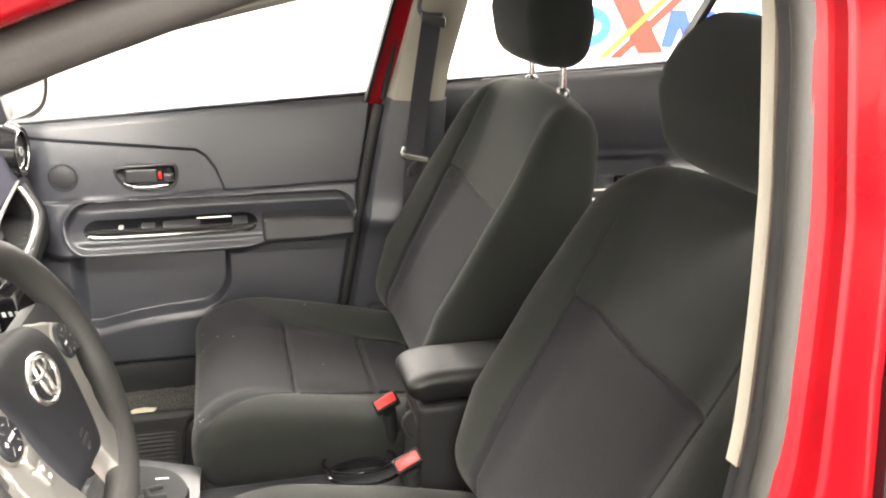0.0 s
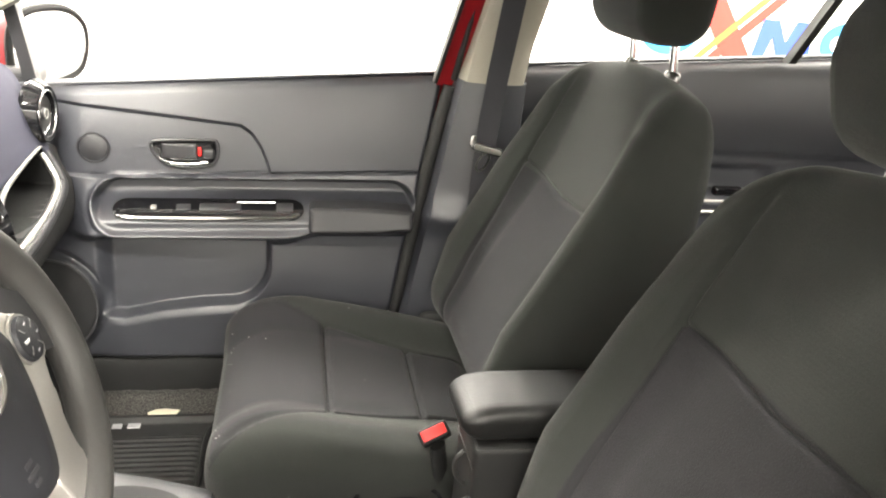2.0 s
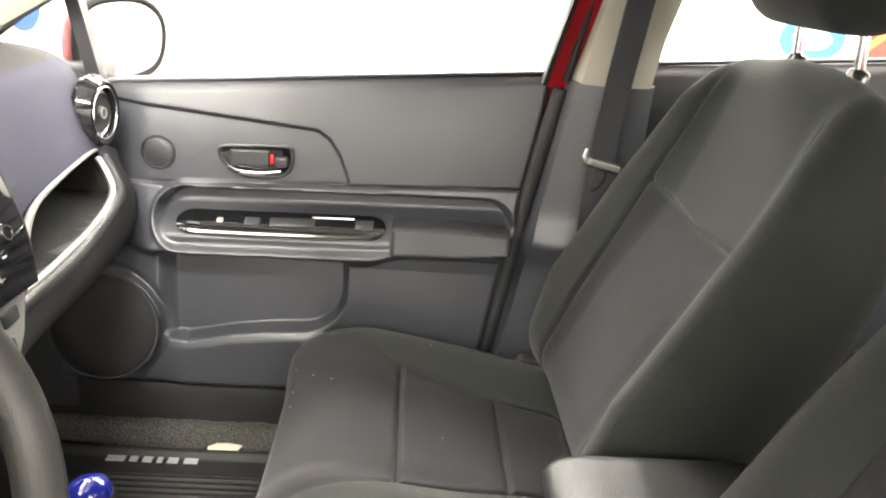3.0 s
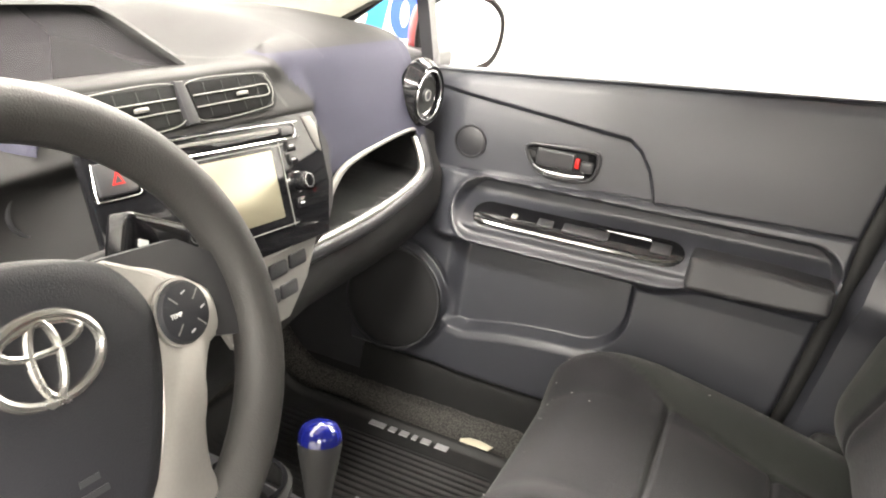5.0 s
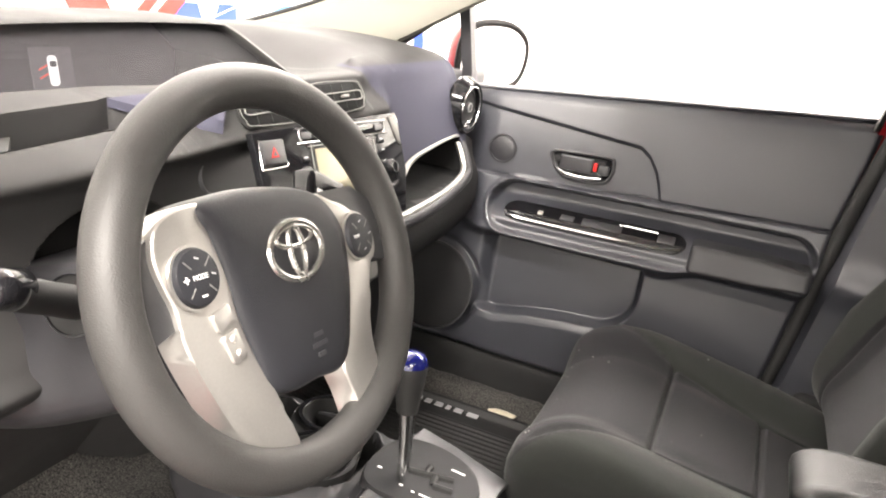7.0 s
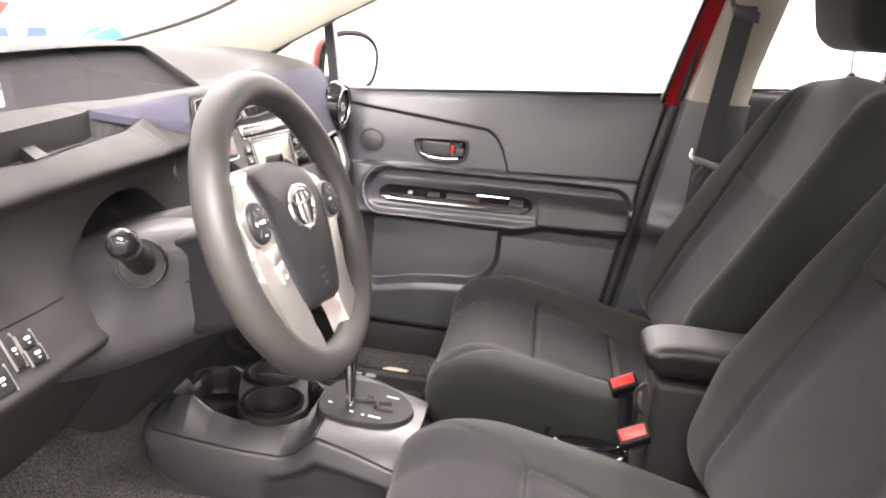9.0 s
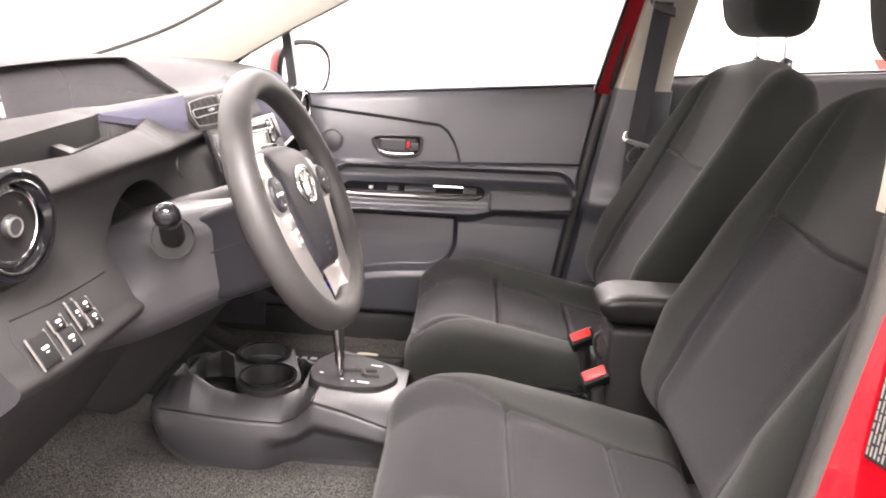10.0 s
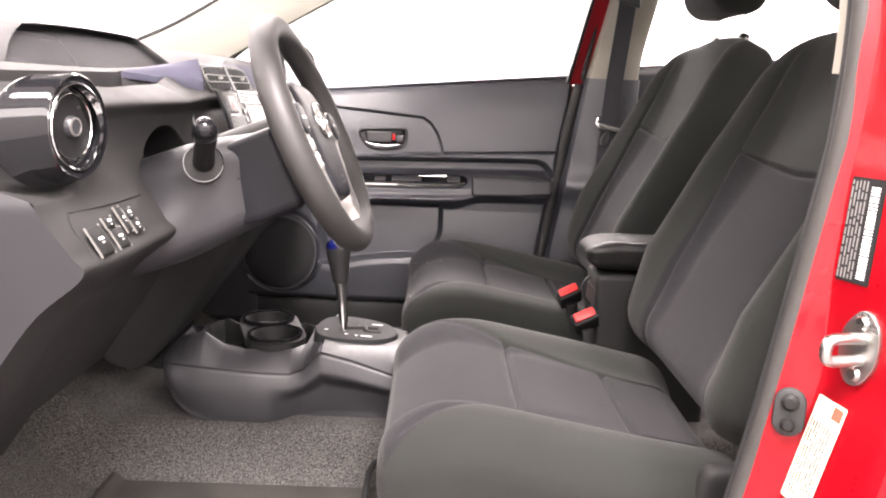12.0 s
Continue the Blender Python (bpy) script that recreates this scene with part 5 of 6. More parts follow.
# ---- round vents ----
def round_vent(name, at, facing):
    t = thing(name, "round air vent with gloss black bezel and chrome ring", "air vent", at, group="round vents")
    n = Vector(facing).normalized()
    m = basis(at, Vector((0, 1, 0)) - n * n.y, (0, 0, 1))
    if (m.to_3x3() @ Vector((0, 0, 1))).x < 0:
        m = m @ Matrix.Rotation(math.pi, 4, "Y")
    m = m @ Matrix.Scale(0.905 if at[1] < 0 else 0.84, 4)
    lean = m @ Matrix.Translation((0.004, 0, -0.014)) @ Matrix.Rotation(radians(-6), 4, "Y")
    if at[1] < 0:
        n2 = Vector((0.84, -0.545, 0.08)).normalized()
        lean = basis(Vector(at) + Vector((-0.0135, -0.0205, -0.006)), Vector((0, 1, 0)) - n2 * n2.y, (0, 0, 1)) @ Matrix.Scale(0.82, 4)
    part("bezel", loft([[mm2 @ Vector((r * math.cos(2 * math.pi * j / 56), r * math.sin(2 * math.pi * j / 56), h)) for j in range(56)] for mm2, r, h in ((lean, 0.074, -0.006), (lean, 0.0745, 0.0), (lean, 0.071, 0.004), (m, 0.064, 0.009), (m, 0.061, 0.0125), (m, 0.0545, 0.0095), (m, 0.0505, 0.0095), (m, 0.048, -0.004), (m, 0.047, -0.03))], cap=False), GLOSS, t, "gloss black bezel")
    part("chrome_ring", moved(tube([(0.0515 * math.cos(a), 0.0515 * math.sin(a), 0.0105) for a in [2 * math.pi * i / 24 for i in range(24)]], 0.0018, 8, closed=True, steps=64), m), CHROME, t, "bright chrome ring")
    part("vent_well", moved(lathe([(0.049, 0.0), (0.046, -0.025), (0.0, -0.028)], 40), m), BLACK_P, t)
    part("inner_ring", moved(ring2(0.0455, 0.0455, 0.004, 0.010), m @ Matrix.Translation((0, 0, -0.008))), CHROME, t, "bright inner ring")
    for k in (-0.030, -0.010, 0.010, 0.030):
        h = math.sqrt(0.042 ** 2 - k ** 2)
        part("vane", moved(box(k - 0.0012, k + 0.0012, -h, h, -0.018, -0.004, 0.0008, 1), m), PLASTIC_SOFT, t)
    part("inner_chrome", moved(tube([(0.0395 * math.cos(a), 0.0395 * math.sin(a), 0.003) for a in [2 * math.pi * i / 24 for i in range(24)]], 0.0012, 6, closed=True, steps=64), m), CHROME, t)
    part("hub", moved(lathe([(0.0, 0.008), (0.010, 0.008), (0.013, 0.004), (0.014, -0.012)], 28), m), PLASTIC, t, "round adjuster knob")
    part("hub_ring", moved(ring2(0.0112, 0.0112, 0.002, 0.0055), m @ Matrix.Translation((0, 0, 0.003))), SATIN, t)
    return t


round_vent("round_vent", (-0.224, -0.634, 0.899), (0.982, -0.13, 0.12))
round_vent("round_vent", (-0.216, 0.622, 0.905), (0.97, -0.06, 0.15))

# ---- centre stack ----
def face_m(y, z, x=None, lean=0.33, off=0.0):
    """A pose on the centre face: right is the passenger's side."""
    xx = interp([(0.76, -0.158), (0.80, -0.163), (0.85, -0.178), (0.90, -0.197), (0.93, -0.212), (0.97, -0.238)], z) if x is None else x
    return basis((xx + off, y, z), (0, 1, 0), (-lean, 0, 1))


cv = thing("centre_vents", "pair of black rectangular air vents with thin grey outlines", "air vent", (-0.24, 0.05, 0.96))
vm = face_m(0.043, 0.957, -0.238, 0.45, 0.002)
part("vent_surround", moved(plate(rrect(0.316, 0.050, 0.020), 0.0030, 0.001), vm), DASH_M, cv, "charcoal vent surround")
part("vent_divider", moved(plate([(-0.012, -0.024), (0.006, -0.024), (0.000, 0.024), (-0.014, 0.024)], 0.0085, 0.002), vm), PLASTIC_SOFT, cv, "grey divider bar")
for cx, s in ((-0.083, -1), (0.076, 1)):
    o = [(s * x, y) for x, y in [(-0.070, 0.021), (0.052, 0.021), (0.068, 0.013), (0.074, 0.0), (0.068, -0.013), (0.052, -0.021), (-0.064, -0.021)]]
    at = vm @ Matrix.Translation((cx, 0, 0))
    vv = part("vent_mouth", moved(plate(o if s > 0 else o[::-1], 0.0052, 0.0005), at), TRAY_M, cv, "black vent mouth")
    part("mouth_edge", moved(tube([(x, y, 0.0054) for x, y in o], 0.0006, 6, closed=True, steps=64), at), LINE, vv)
    part("vane", moved(tube([(s * -0.066, 0.0065, 0.0062), (s * 0.02, 0.0065, 0.0062), (s * 0.060, 0.0065, 0.0062), (s * 0.066, 0.0, 0.0062), (s * 0.060, -0.0065, 0.0062), (s * 0.02, -0.0065, 0.0062), (s * -0.066, -0.0065, 0.0062)], 0.0009, 6, steps=60), at), LINE, vv, "thin grey looped vane")
    for x in (-0.045, -0.015, 0.015, 0.045):
        part("cross_vane", moved(box(x - 0.0008, x + 0.0008, -0.019, 0.019, 0.004, 0.0056, 0), at), BLACK_P, vv)
    part("vent_tab", moved(softbox((0.008, 0.0022, 0.003), 0.0012, (3, 2, 2), lambda p: p + Vector((0.012, 0.0, 0.0085))), at), TRIM_G, vv)

hu = thing("head_unit", "gloss black centre panel with a pale blank touch screen", "car radio", (-0.18, 0.05, 0.87))
pmx = basis((-0.178, 0.045, 0.872), (0.055, 1, -0.035), (-0.36, 0, 1))
part("panel", moved(plate([(-0.180, 0.062), (0.165, 0.072), (0.172, 0.060), (0.172, -0.02), (0.150, -0.083), (-0.06, -0.085), (-0.12, -0.080), (-0.176, -0.064)], 0.010, 0.003), pmx), GLOSS, hu, "gloss black panel")
sc_m = pmx @ Matrix.Translation((0.006, -0.010, 0))
bz = part("screen_bezel", moved(plate(rrect(0.158, 0.096, 0.004), 0.0118, 0.001), sc_m), GLOSS, hu, "gloss black bezel")
part("bezel_line", moved(tube([(x, y, 0.0120) for x, y in rrect(0.157, 0.095, 0.004)], 0.0006, 6, closed=True, steps=72), sc_m), LINE, bz)
part("screen", moved(plate(rrect(0.134, 0.080, 0.002), 0.0126, 0.0005), sc_m @ Matrix.Translation((-0.004, 0.003, 0))), SCREEN, hu, "touch screen with a pale warm reflection in its colour")
slot = rrect(0.212, 0.019, 0.008)
part("slot_panel", moved(plate(slot, 0.0108, 0.0005), pmx @ Matrix.Translation((0.014, 0.052, 0))), GLOSS, hu, "gloss black slot panel")
# Thin grey bar stands for the silvery gleam across the gloss slot.
part("slot_gleam", moved(plate(rrect(0.165, 0.0035, 0.0015), 0.0112, 0.0002), pmx @ Matrix.Translation((0.008, 0.0545, 0))), TRIM_G, hu)
part("slot_rim", moved(tube([(x, y, 0.011) for x, y in slot], 0.0014, 8, closed=True, steps=72), pmx @ Matrix.Translation((0.014, 0.052, 0))), CHROME, hu, "bright slot outline")
for x in (-0.078, 0.106):
    part("slot_button", moved(plate(rrect(0.022, 0.009, 0.002), 0.0122, 0.0006), pmx @ Matrix.Translation((x, 0.052 + 0.0003 * x, 0))), PLASTIC, hu)
# A grey plate stands for the reflection in the gloss panel's corner.
part("panel_reflection", moved(plate([(0.140, 0.066), (0.156, 0.066), (0.165, 0.054), (0.166, 0.02), (0.158, 0.025)], 0.0115, 0.001), pmx), TRIM_G, hu, "grey patch for a reflection in the panel")
for x in (-0.088, 0.106):
    k = part("radio_knob", moved(lathe([(0.0, 0.020), (0.010, 0.020), (0.0118, 0.017), (0.012, 0.0)], 24), pmx @ Matrix.Translation((x, -0.010 if x > 0 else -0.034, 0.009))), GLOSS, hu, "black rotary knob with a bright ring")
    part("knob_ring", moved(ring2(0.0128, 0.0128, 0.0016, 0.003), pmx @ Matrix.Translation((x, -0.010 if x > 0 else -0.034, 0.010))), CHROME, k)
    part("knob_cap", moved(ring2(0.0088, 0.0088, 0.0012, 0.001), pmx @ Matrix.Translation((x, -0.010 if x > 0 else -0.034, 0.0289))), CHROME, k)
    for i, yy in enumerate((0.024, 0.006) if x < 0 else (0.034, 0.018, -0.036)):
        part("radio_button", moved(plate(rrect(0.018, 0.014, 0.002), 0.0120, 0.0008), pmx @ Matrix.Translation((x, yy, 0))), GLOSS, hu)
        part("button_mark", moved(plate(rrect(0.008, 0.002, 0.0005), 0.0004, 0), pmx @ Matrix.Translation((x, yy, 0.0126))), GREY_PRINT, hu)
hz = part("hazard_button", moved(plate(rrect(0.044, 0.031, 0.003), 0.013, 0.002), pmx @ Matrix.Translation((-0.149, 0.036, 0))), PLASTIC, hu, "black hazard button")
tri_o = [(-0.0075, -0.006), (0.0075, -0.006), (0.0, 0.007)]
part("hazard_triangle", moved(plate(tri_o, 0.0004, 0), pmx @ Matrix.Translation((-0.149, 0.036, 0.0131))), REDBTN, hz, "red warning triangle")
part("hazard_inner", moved(plate([(x * 0.58, y * 0.58 - 0.0008) for x, y in tri_o], 0.0004, 0), pmx @ Matrix.Translation((-0.149, 0.036, 0.0136))), PLASTIC, hz)
part("hazard_rim", moved(tube([(-0.172, 0.052, 0.0105), (-0.174, 0.020, 0.0105), (-0.168, 0.017, 0.0108), (-0.128, 0.0175, 0.0108), (-0.124, 0.022, 0.0105)], 0.0009, 6), pmx), CHROME, hz)
part("round_switch", moved(lathe([(0.0, 0.003), (0.020, 0.003), (0.0215, 0.006), (0.0235, 0.006), (0.025, 0.002), (0.025, -0.02)], 36), face_m(-0.158, 0.885, -0.236, 0.2)), PLASTIC, hu)
# climate row below
cm0 = face_m(0.075, 0.778, -0.155, 0.18)
part("climate_panel", moved(plate([(-0.10, 0.004), (0.112, 0.008), (0.080, -0.040), (0.035, -0.078), (-0.07, -0.078), (-0.09, -0.04)], 0.008, 0.002), cm0), TRIM_G, hu, "grey climate panel")
for x, y in ((-0.06, -0.012), (-0.02, -0.012), (0.02, -0.012), (0.06, -0.010), (0.0, -0.042), (0.037, -0.042)):
    part("climate_key", moved(plate(rrect(0.034, 0.018, 0.003), 0.011, 0.001), cm0 @ Matrix.Translation((x, y, 0))), PLASTIC_SOFT, hu)
# silver line of the passenger tray
part("tray_trim", tube([(-0.181, 0.200, 0.751), (-0.178, 0.32, 0.753), (-0.180, 0.45, 0.758), (-0.187, 0.55, 0.768), (-0.194, 0.590, 0.783), (-0.208, 0.604, 0.808), (-0.222, 0.606, 0.832)], 0.0058, 10, steps=60), SATIN, dash, "satin silver tray edge")
part("tray_lip", tube([(-0.182, 0.20, 0.738), (-0.180, 0.40, 0.741), (-0.190, 0.585, 0.762), (-0.202, 0.620, 0.785), (-0.225, 0.625, 0.828)], 0.014, 10), PLASTIC_SOFT, dash)
part("stack_trim", tube([(-0.220, 0.604, 0.846), (-0.212, 0.554, 0.852), (-0.208, 0.46, 0.848), (-0.203, 0.355, 0.838), (-0.195, 0.300, 0.822), (-0.180, 0.243, 0.790), (-0.163, 0.175, 0.745), (-0.152, 0.12, 0.70)], [0.0032, 0.0032, 0.0035, 0.0045, 0.006, 0.0075, 0.0085, 0.008], 8, steps=80), TRIM_G, dash, "grey metallic stack edge")

# lower switch row
sw = thing("switch_row", "row of small black dashboard switches", "car switches", (-0.2, -0.6, 0.78))
swm = basis((-0.193, -0.598, 0.780), (0.05, 1, 0.0), (-0.62, 0, 1))
for x, y, w, h in ((-0.050, -0.006, 0.028, 0.034), (-0.012, 0.010, 0.020, 0.012), (-0.008, -0.011, 0.024, 0.024), (0.022, 0.008, 0.011, 0.032), (0.042, 0.012, 0.018, 0.014), (0.044, -0.005, 0.018, 0.014)):
    b = part("switch", moved(plate(rrect(w, h, 0.0025), 0.0035, 0.0012), swm @ Matrix.Translation((x, y, 0))), BLACK_P, sw)
    for e in (-1, 1):
        part("switch_edge", moved(box(e * (w / 2 + 0.0012) - 0.0005, e * (w / 2 + 0.0012) + 0.0005, -h / 2 - 0.002, h / 2 + 0.002, 0, 0.0022, 0), swm @ Matrix.Translation((x, y, 0))), TRIM_G, b)
    part("switch_mark", moved(plate(rrect(w * 0.36, 0.0030, 0.0008), 0.0006, 0), swm @ Matrix.Translation((x, y + 0.002, 0.0036))), WHITE_M, b)
    part("switch_mark", moved(plate(rrect(w * 0.16, 0.0018, 0.0005), 0.0006, 0), swm @ Matrix.Translation((x, y - 0.003, 0.0036))), GREY_PRINT, b)



def dash_at(y, z):
    """The point of the lower dash face at a height."""
    line = DASH[min(YS, key=lambda v: abs(v - y))]
    return min((p for p in line if p.x > -0.30), key=lambda p: abs(p.z - z) + 0.2 * max(0, -0.24 - p.x))


for keys in ([(-0.655, 0.806), (-0.60, 0.804), (-0.53, 0.803), (-0.47, 0.802)], [(-0.655, 0.806), (-0.662, 0.790), (-0.668, 0.770), (-0.672, 0.752)]):
    part("panel_gap", tube([dash_at(y, z) + Vector((0.0, 0, 0.0)) for y, z in keys], 0.0013, 6, steps=24), BLACK_P, dash)

# ---- steering wheel and column ----
WT = radians(23.5)
WM = basis((0.0, -0.342, 0.90), (0.0, 1, 0), (-math.sin(WT), 0, math.cos(WT))) @ Matrix.Rotation(radians(-4), 4, "Z")
wheel = thing("steering_wheel", "dark grey steering wheel with silver spokes and round button pods", "steering wheel", WM)


def wpart(name, bm, material, label="", parent=None, angle=40):
    return part(name, moved(bm, WM), material, parent or wheel, label, angle=angle)


rim = [(0.188 * math.cos(a), -0.017 + 0.163 * math.sin(a), -0.007) for a in [2 * math.pi * i / 24 for i in range(24)]]
wpart("rim", tube(rim, 0.0192, 20, closed=True, steps=96), mat("dark_wheel_leather", (0.028, 0.0272, 0.0262), 0.55, bump=0.35, grain=700, spec=0.35), "dark grey moulded rim", angle=180)
HUB = [(-0.100, 0.053), (-0.066, 0.060), (-0.020, 0.060), (0.030, 0.054), (0.066, 0.041), (0.087, 0.014), (0.089, -0.012), (0.078, -0.055), (0.047, -0.114), (0.0, -0.116), (-0.058, -0.108), (-0.078, -0.055), (-0.086, 0.0), (-0.093, 0.032)]
ho = spline([(x, y, 0) for x, y in HUB], 72, closed=True)
wpart("airbag_cover", loft([[(0.0 + p.x * k, -0.025 + (p.y + 0.025) * k, h) for p in ho] for k, h in ((1.0, -0.045), (1.005, -0.012), (0.985, -0.003), (0.94, 0.002), (0.8, 0.004), (0.5, 0.006), (0.02, 0.006))]), HUB_M, "charcoal airbag cover", angle=60)
SL = [(-0.088, 0.050), (-0.104, 0.055), (-0.124, 0.052), (-0.142, 0.042), (-0.149, 0.022), (-0.146, 0.002), (-0.141, -0.014), (-0.140, -0.028), (-0.140, -0.042), (-0.135, -0.060), (-0.127, -0.084), (-0.116, -0.111), (-0.102, -0.138), (-0.082, -0.164), (-0.060, -0.182), (-0.040, -0.180), (-0.048, -0.138), (-0.058, -0.108), (-0.076, -0.055), (-0.083, 0.0)]
SR = [(0.060, 0.044), (0.087, 0.034), (0.118, 0.020), (0.143, 0.003), (0.144, -0.024), (0.128, -0.038), (0.111, -0.075), (0.102, -0.106), (0.100, -0.144), (0.092, -0.172), (0.060, -0.187), (0.054, -0.175), (0.048, -0.142), (0.042, -0.116), (0.060, -0.090), (0.076, -0.055), (0.085, -0.010), (0.080, 0.015)]


def spoke(outline, name):
    o = spline([(x, y, 0) for x, y in outline], 60, closed=True)
    return wpart(name, moved(plate([(p.x, p.y) for p in o], 0.026, 0.003), Matrix.Translation((0, 0, -0.028))), SATIN, "satin silver spoke", angle=50)


spl, spr = spoke(SL, "spoke"), spoke(SR, "spoke")
wpart("spoke_back", loft([[(x, y, h) for x, y in [(-0.175, 0.020), (-0.13, 0.045), (0.13, 0.045), (0.175, 0.020), (0.172, -0.040), (0.135, -0.030), (-0.135, -0.030), (-0.172, -0.040)]] for h in (-0.028, -0.008)]), PLASTIC)


def text(body, size, m, material, parent, name="lettering"):
    cu = bpy.data.curves.new(name, "FONT")
    cu.body, cu.size, cu.align_x, cu.align_y, cu.extrude = body, size, "CENTER", "CENTER", 0.0002
    ob = new(name, cu)
    dg = bpy.context.evaluated_depsgraph_get()
    me = bpy.data.meshes.new_from_object(ob.evaluated_get(dg))
    bpy.data.objects.remove(ob)
    me.materials.clear()
    me.materials.append(material)
    ob = new(name, me)
    ob.matrix_world = m
    ob.parent = parent
    ob.matrix_parent_inverse = world_of(parent).inverted()
    return ob


for s, sp0, cx, cyp, r in ((-1, spl, -0.119, 0.002, 0.0225), (1, spr, 0.109, -0.005, 0.0225)):
    pod = wpart("button_pod", moved(lathe([(0.0, 0.007), (0.016, 0.0075), (0.021, 0.006), (0.0225, 0.003), (0.0225, -0.01)], 36), Matrix.Translation((cx, cyp, 0))), HUB_M, "round black button pod", sp0)
    part("pod_rim", moved(ring2(0.0245, 0.0245, 0.0022, 0.003), WM @ Matrix.Translation((cx, cyp, -0.001))), SATIN, sp0)
    for a in (45, 135, 225, 315):
        part("pod_line", moved(box(0.010, 0.019, -0.0005, 0.0005, 0.0072, 0.0076, 0), WM @ Matrix.Translation((cx, cyp, 0)) @ Matrix.Rotation(radians(a), 4, "Z")), DIM_PRINT, sp0)
    for dx, dy in ((0, 0.014), (0.014, 0)) if s < 0 else ((0, 0.014), (0, -0.014), (0.014, 0)):
        part("pod_mark", moved(box(-0.0022, 0.0022, -0.0006, 0.0006, 0.0068, 0.0078, 0), WM @ Matrix.Translation((cx + dx, cyp + dy, 0)) @ Matrix.Rotation(radians(20 * s), 4, "Z")), GREY_PRINT, sp0)
text("MODE", 0.0055, WM @ Matrix.Translation((-0.119, 0.002, 0.0078)), WHITE_M, spl)
text("TEMP", 0.0045, WM @ Matrix.Translation((0.098, -0.005, 0.0078)), WHITE_M, spr)
for x, y, w, h in ((-0.098, -0.034, 0.021, 0.017), (-0.093, -0.057, 0.017, 0.025)):
    k = part("spoke_button", moved(plate(rrect(w, h, 0.004), 0.0032, 0.0010), WM @ Matrix.Translation((x, y, -0.0022)) @ Matrix.Rotation(radians(14), 4, "Z")), SATIN, spl)
for dx, dy in ((-0.0945, -0.051), (-0.0915, -0.063)):
    part("button_bump", moved(lathe([(0.0, 0.0022), (0.0024, 0.0018), (0.0036, 0.0)], 16), WM @ Matrix.Translation((dx, dy, 0.001))), SATIN, spl)
for dx, dy, a in ((-0.014, 0.0, 0), (-0.014, 0.0, 90), (0.0, -0.014, 0)):
    part("pod_sign", moved(box(-0.0026, 0.0026, -0.0007, 0.0007, 0.0068, 0.0079, 0), WM @ Matrix.Translation((-0.119 + dx, 0.002 + dy, 0)) @ Matrix.Rotation(radians(a), 4, "Z")), WHITE_M, spl)
# badge: plain crossing ovals
BADGE_M = mat("badge_chrome", (0.55, 0.54, 0.52), 0.25, 0.9, var=0.03, bump=0.0)
em = thing("wheel_badge", "chrome oval badge of crossing rings", "badge", WM @ Matrix.Translation((0, 0, 0.006)))
bm3 = WM @ Matrix.Translation((0.0, 0.0, 0.006))


def oval(rx, ry, r, cy0=0.0):
    return tube([(rx * math.cos(a), cy0 + ry * math.sin(a), 0.001) for a in [2 * math.pi * i / 20 for i in range(20)]], r, 8, closed=True, steps=60)


part("outer_oval", moved(oval(0.037, 0.025, 0.0033), bm3), BADGE_M, em)
part("upright_oval", moved(oval(0.0095, 0.0222, 0.0028, 0.0), bm3), BADGE_M, em)
part("level_oval", moved(oval(0.026, 0.0085, 0.0025, 0.012), bm3), BADGE_M, em)
# faint moulded lettering as bars
for i, w in enumerate((0.014, 0.022, 0.010)):
    wpart("moulded_bar", box(0.004 - w / 2, 0.004 + w / 2, -0.078 - 0.009 * i, -0.074 - 0.009 * i, 0.003, 0.0062, 0), PLASTIC)

col = thing("steering_column", "charcoal steering column shroud", "steering column", (-0.12, D_CY, 0.82))
cmx = basis((0.0, -0.339, 0.90), (0, 1, 0), (-math.sin(WT), 0, math.cos(WT)))


def shroud(p):
    k = 1 - 0.25 * ss(0.0, -0.12, p.z)
    return cmx @ Vector((p.x * k, (p.y if p.y < 0 else 0.62 * p.y) * k - 0.028, p.z - 0.105))


part("shroud", softbox((0.086, 0.074, 0.060), 0.014, (10, 10, 10), shroud), NAVY, col, "charcoal shroud")
part("shroud_seam", moved(box(-0.0868, 0.0868, -0.034, -0.032, -0.168, -0.045, 0), cmx), BLACK_P, col)
part("column_tube", moved(lathe([(0.030, -0.035), (0.034, -0.06), (0.040, -0.20)], 24), cmx), BLACK_P, col)
part("knee_cover", softbox((0.125, 0.096, 0.082), (0.034, 0.036, 0.040), (18, 16, 14), lambda p: Vector((-0.162 + p.x, -0.342 + p.y * (1 + 0.24 * ss(0.03, -0.035, p.z) * ss(0.02, -0.05, p.x)) * (1 - 0.22 * ss(0.01, 0.11, p.x)), 0.776 + p.z * (1 - 0.22 * ss(-0.02, 0.12, p.x)) + 0.36 * (p.x + 0.033)))), PLASTIC_SOFT, col, "charcoal lower column cover", angle=180)


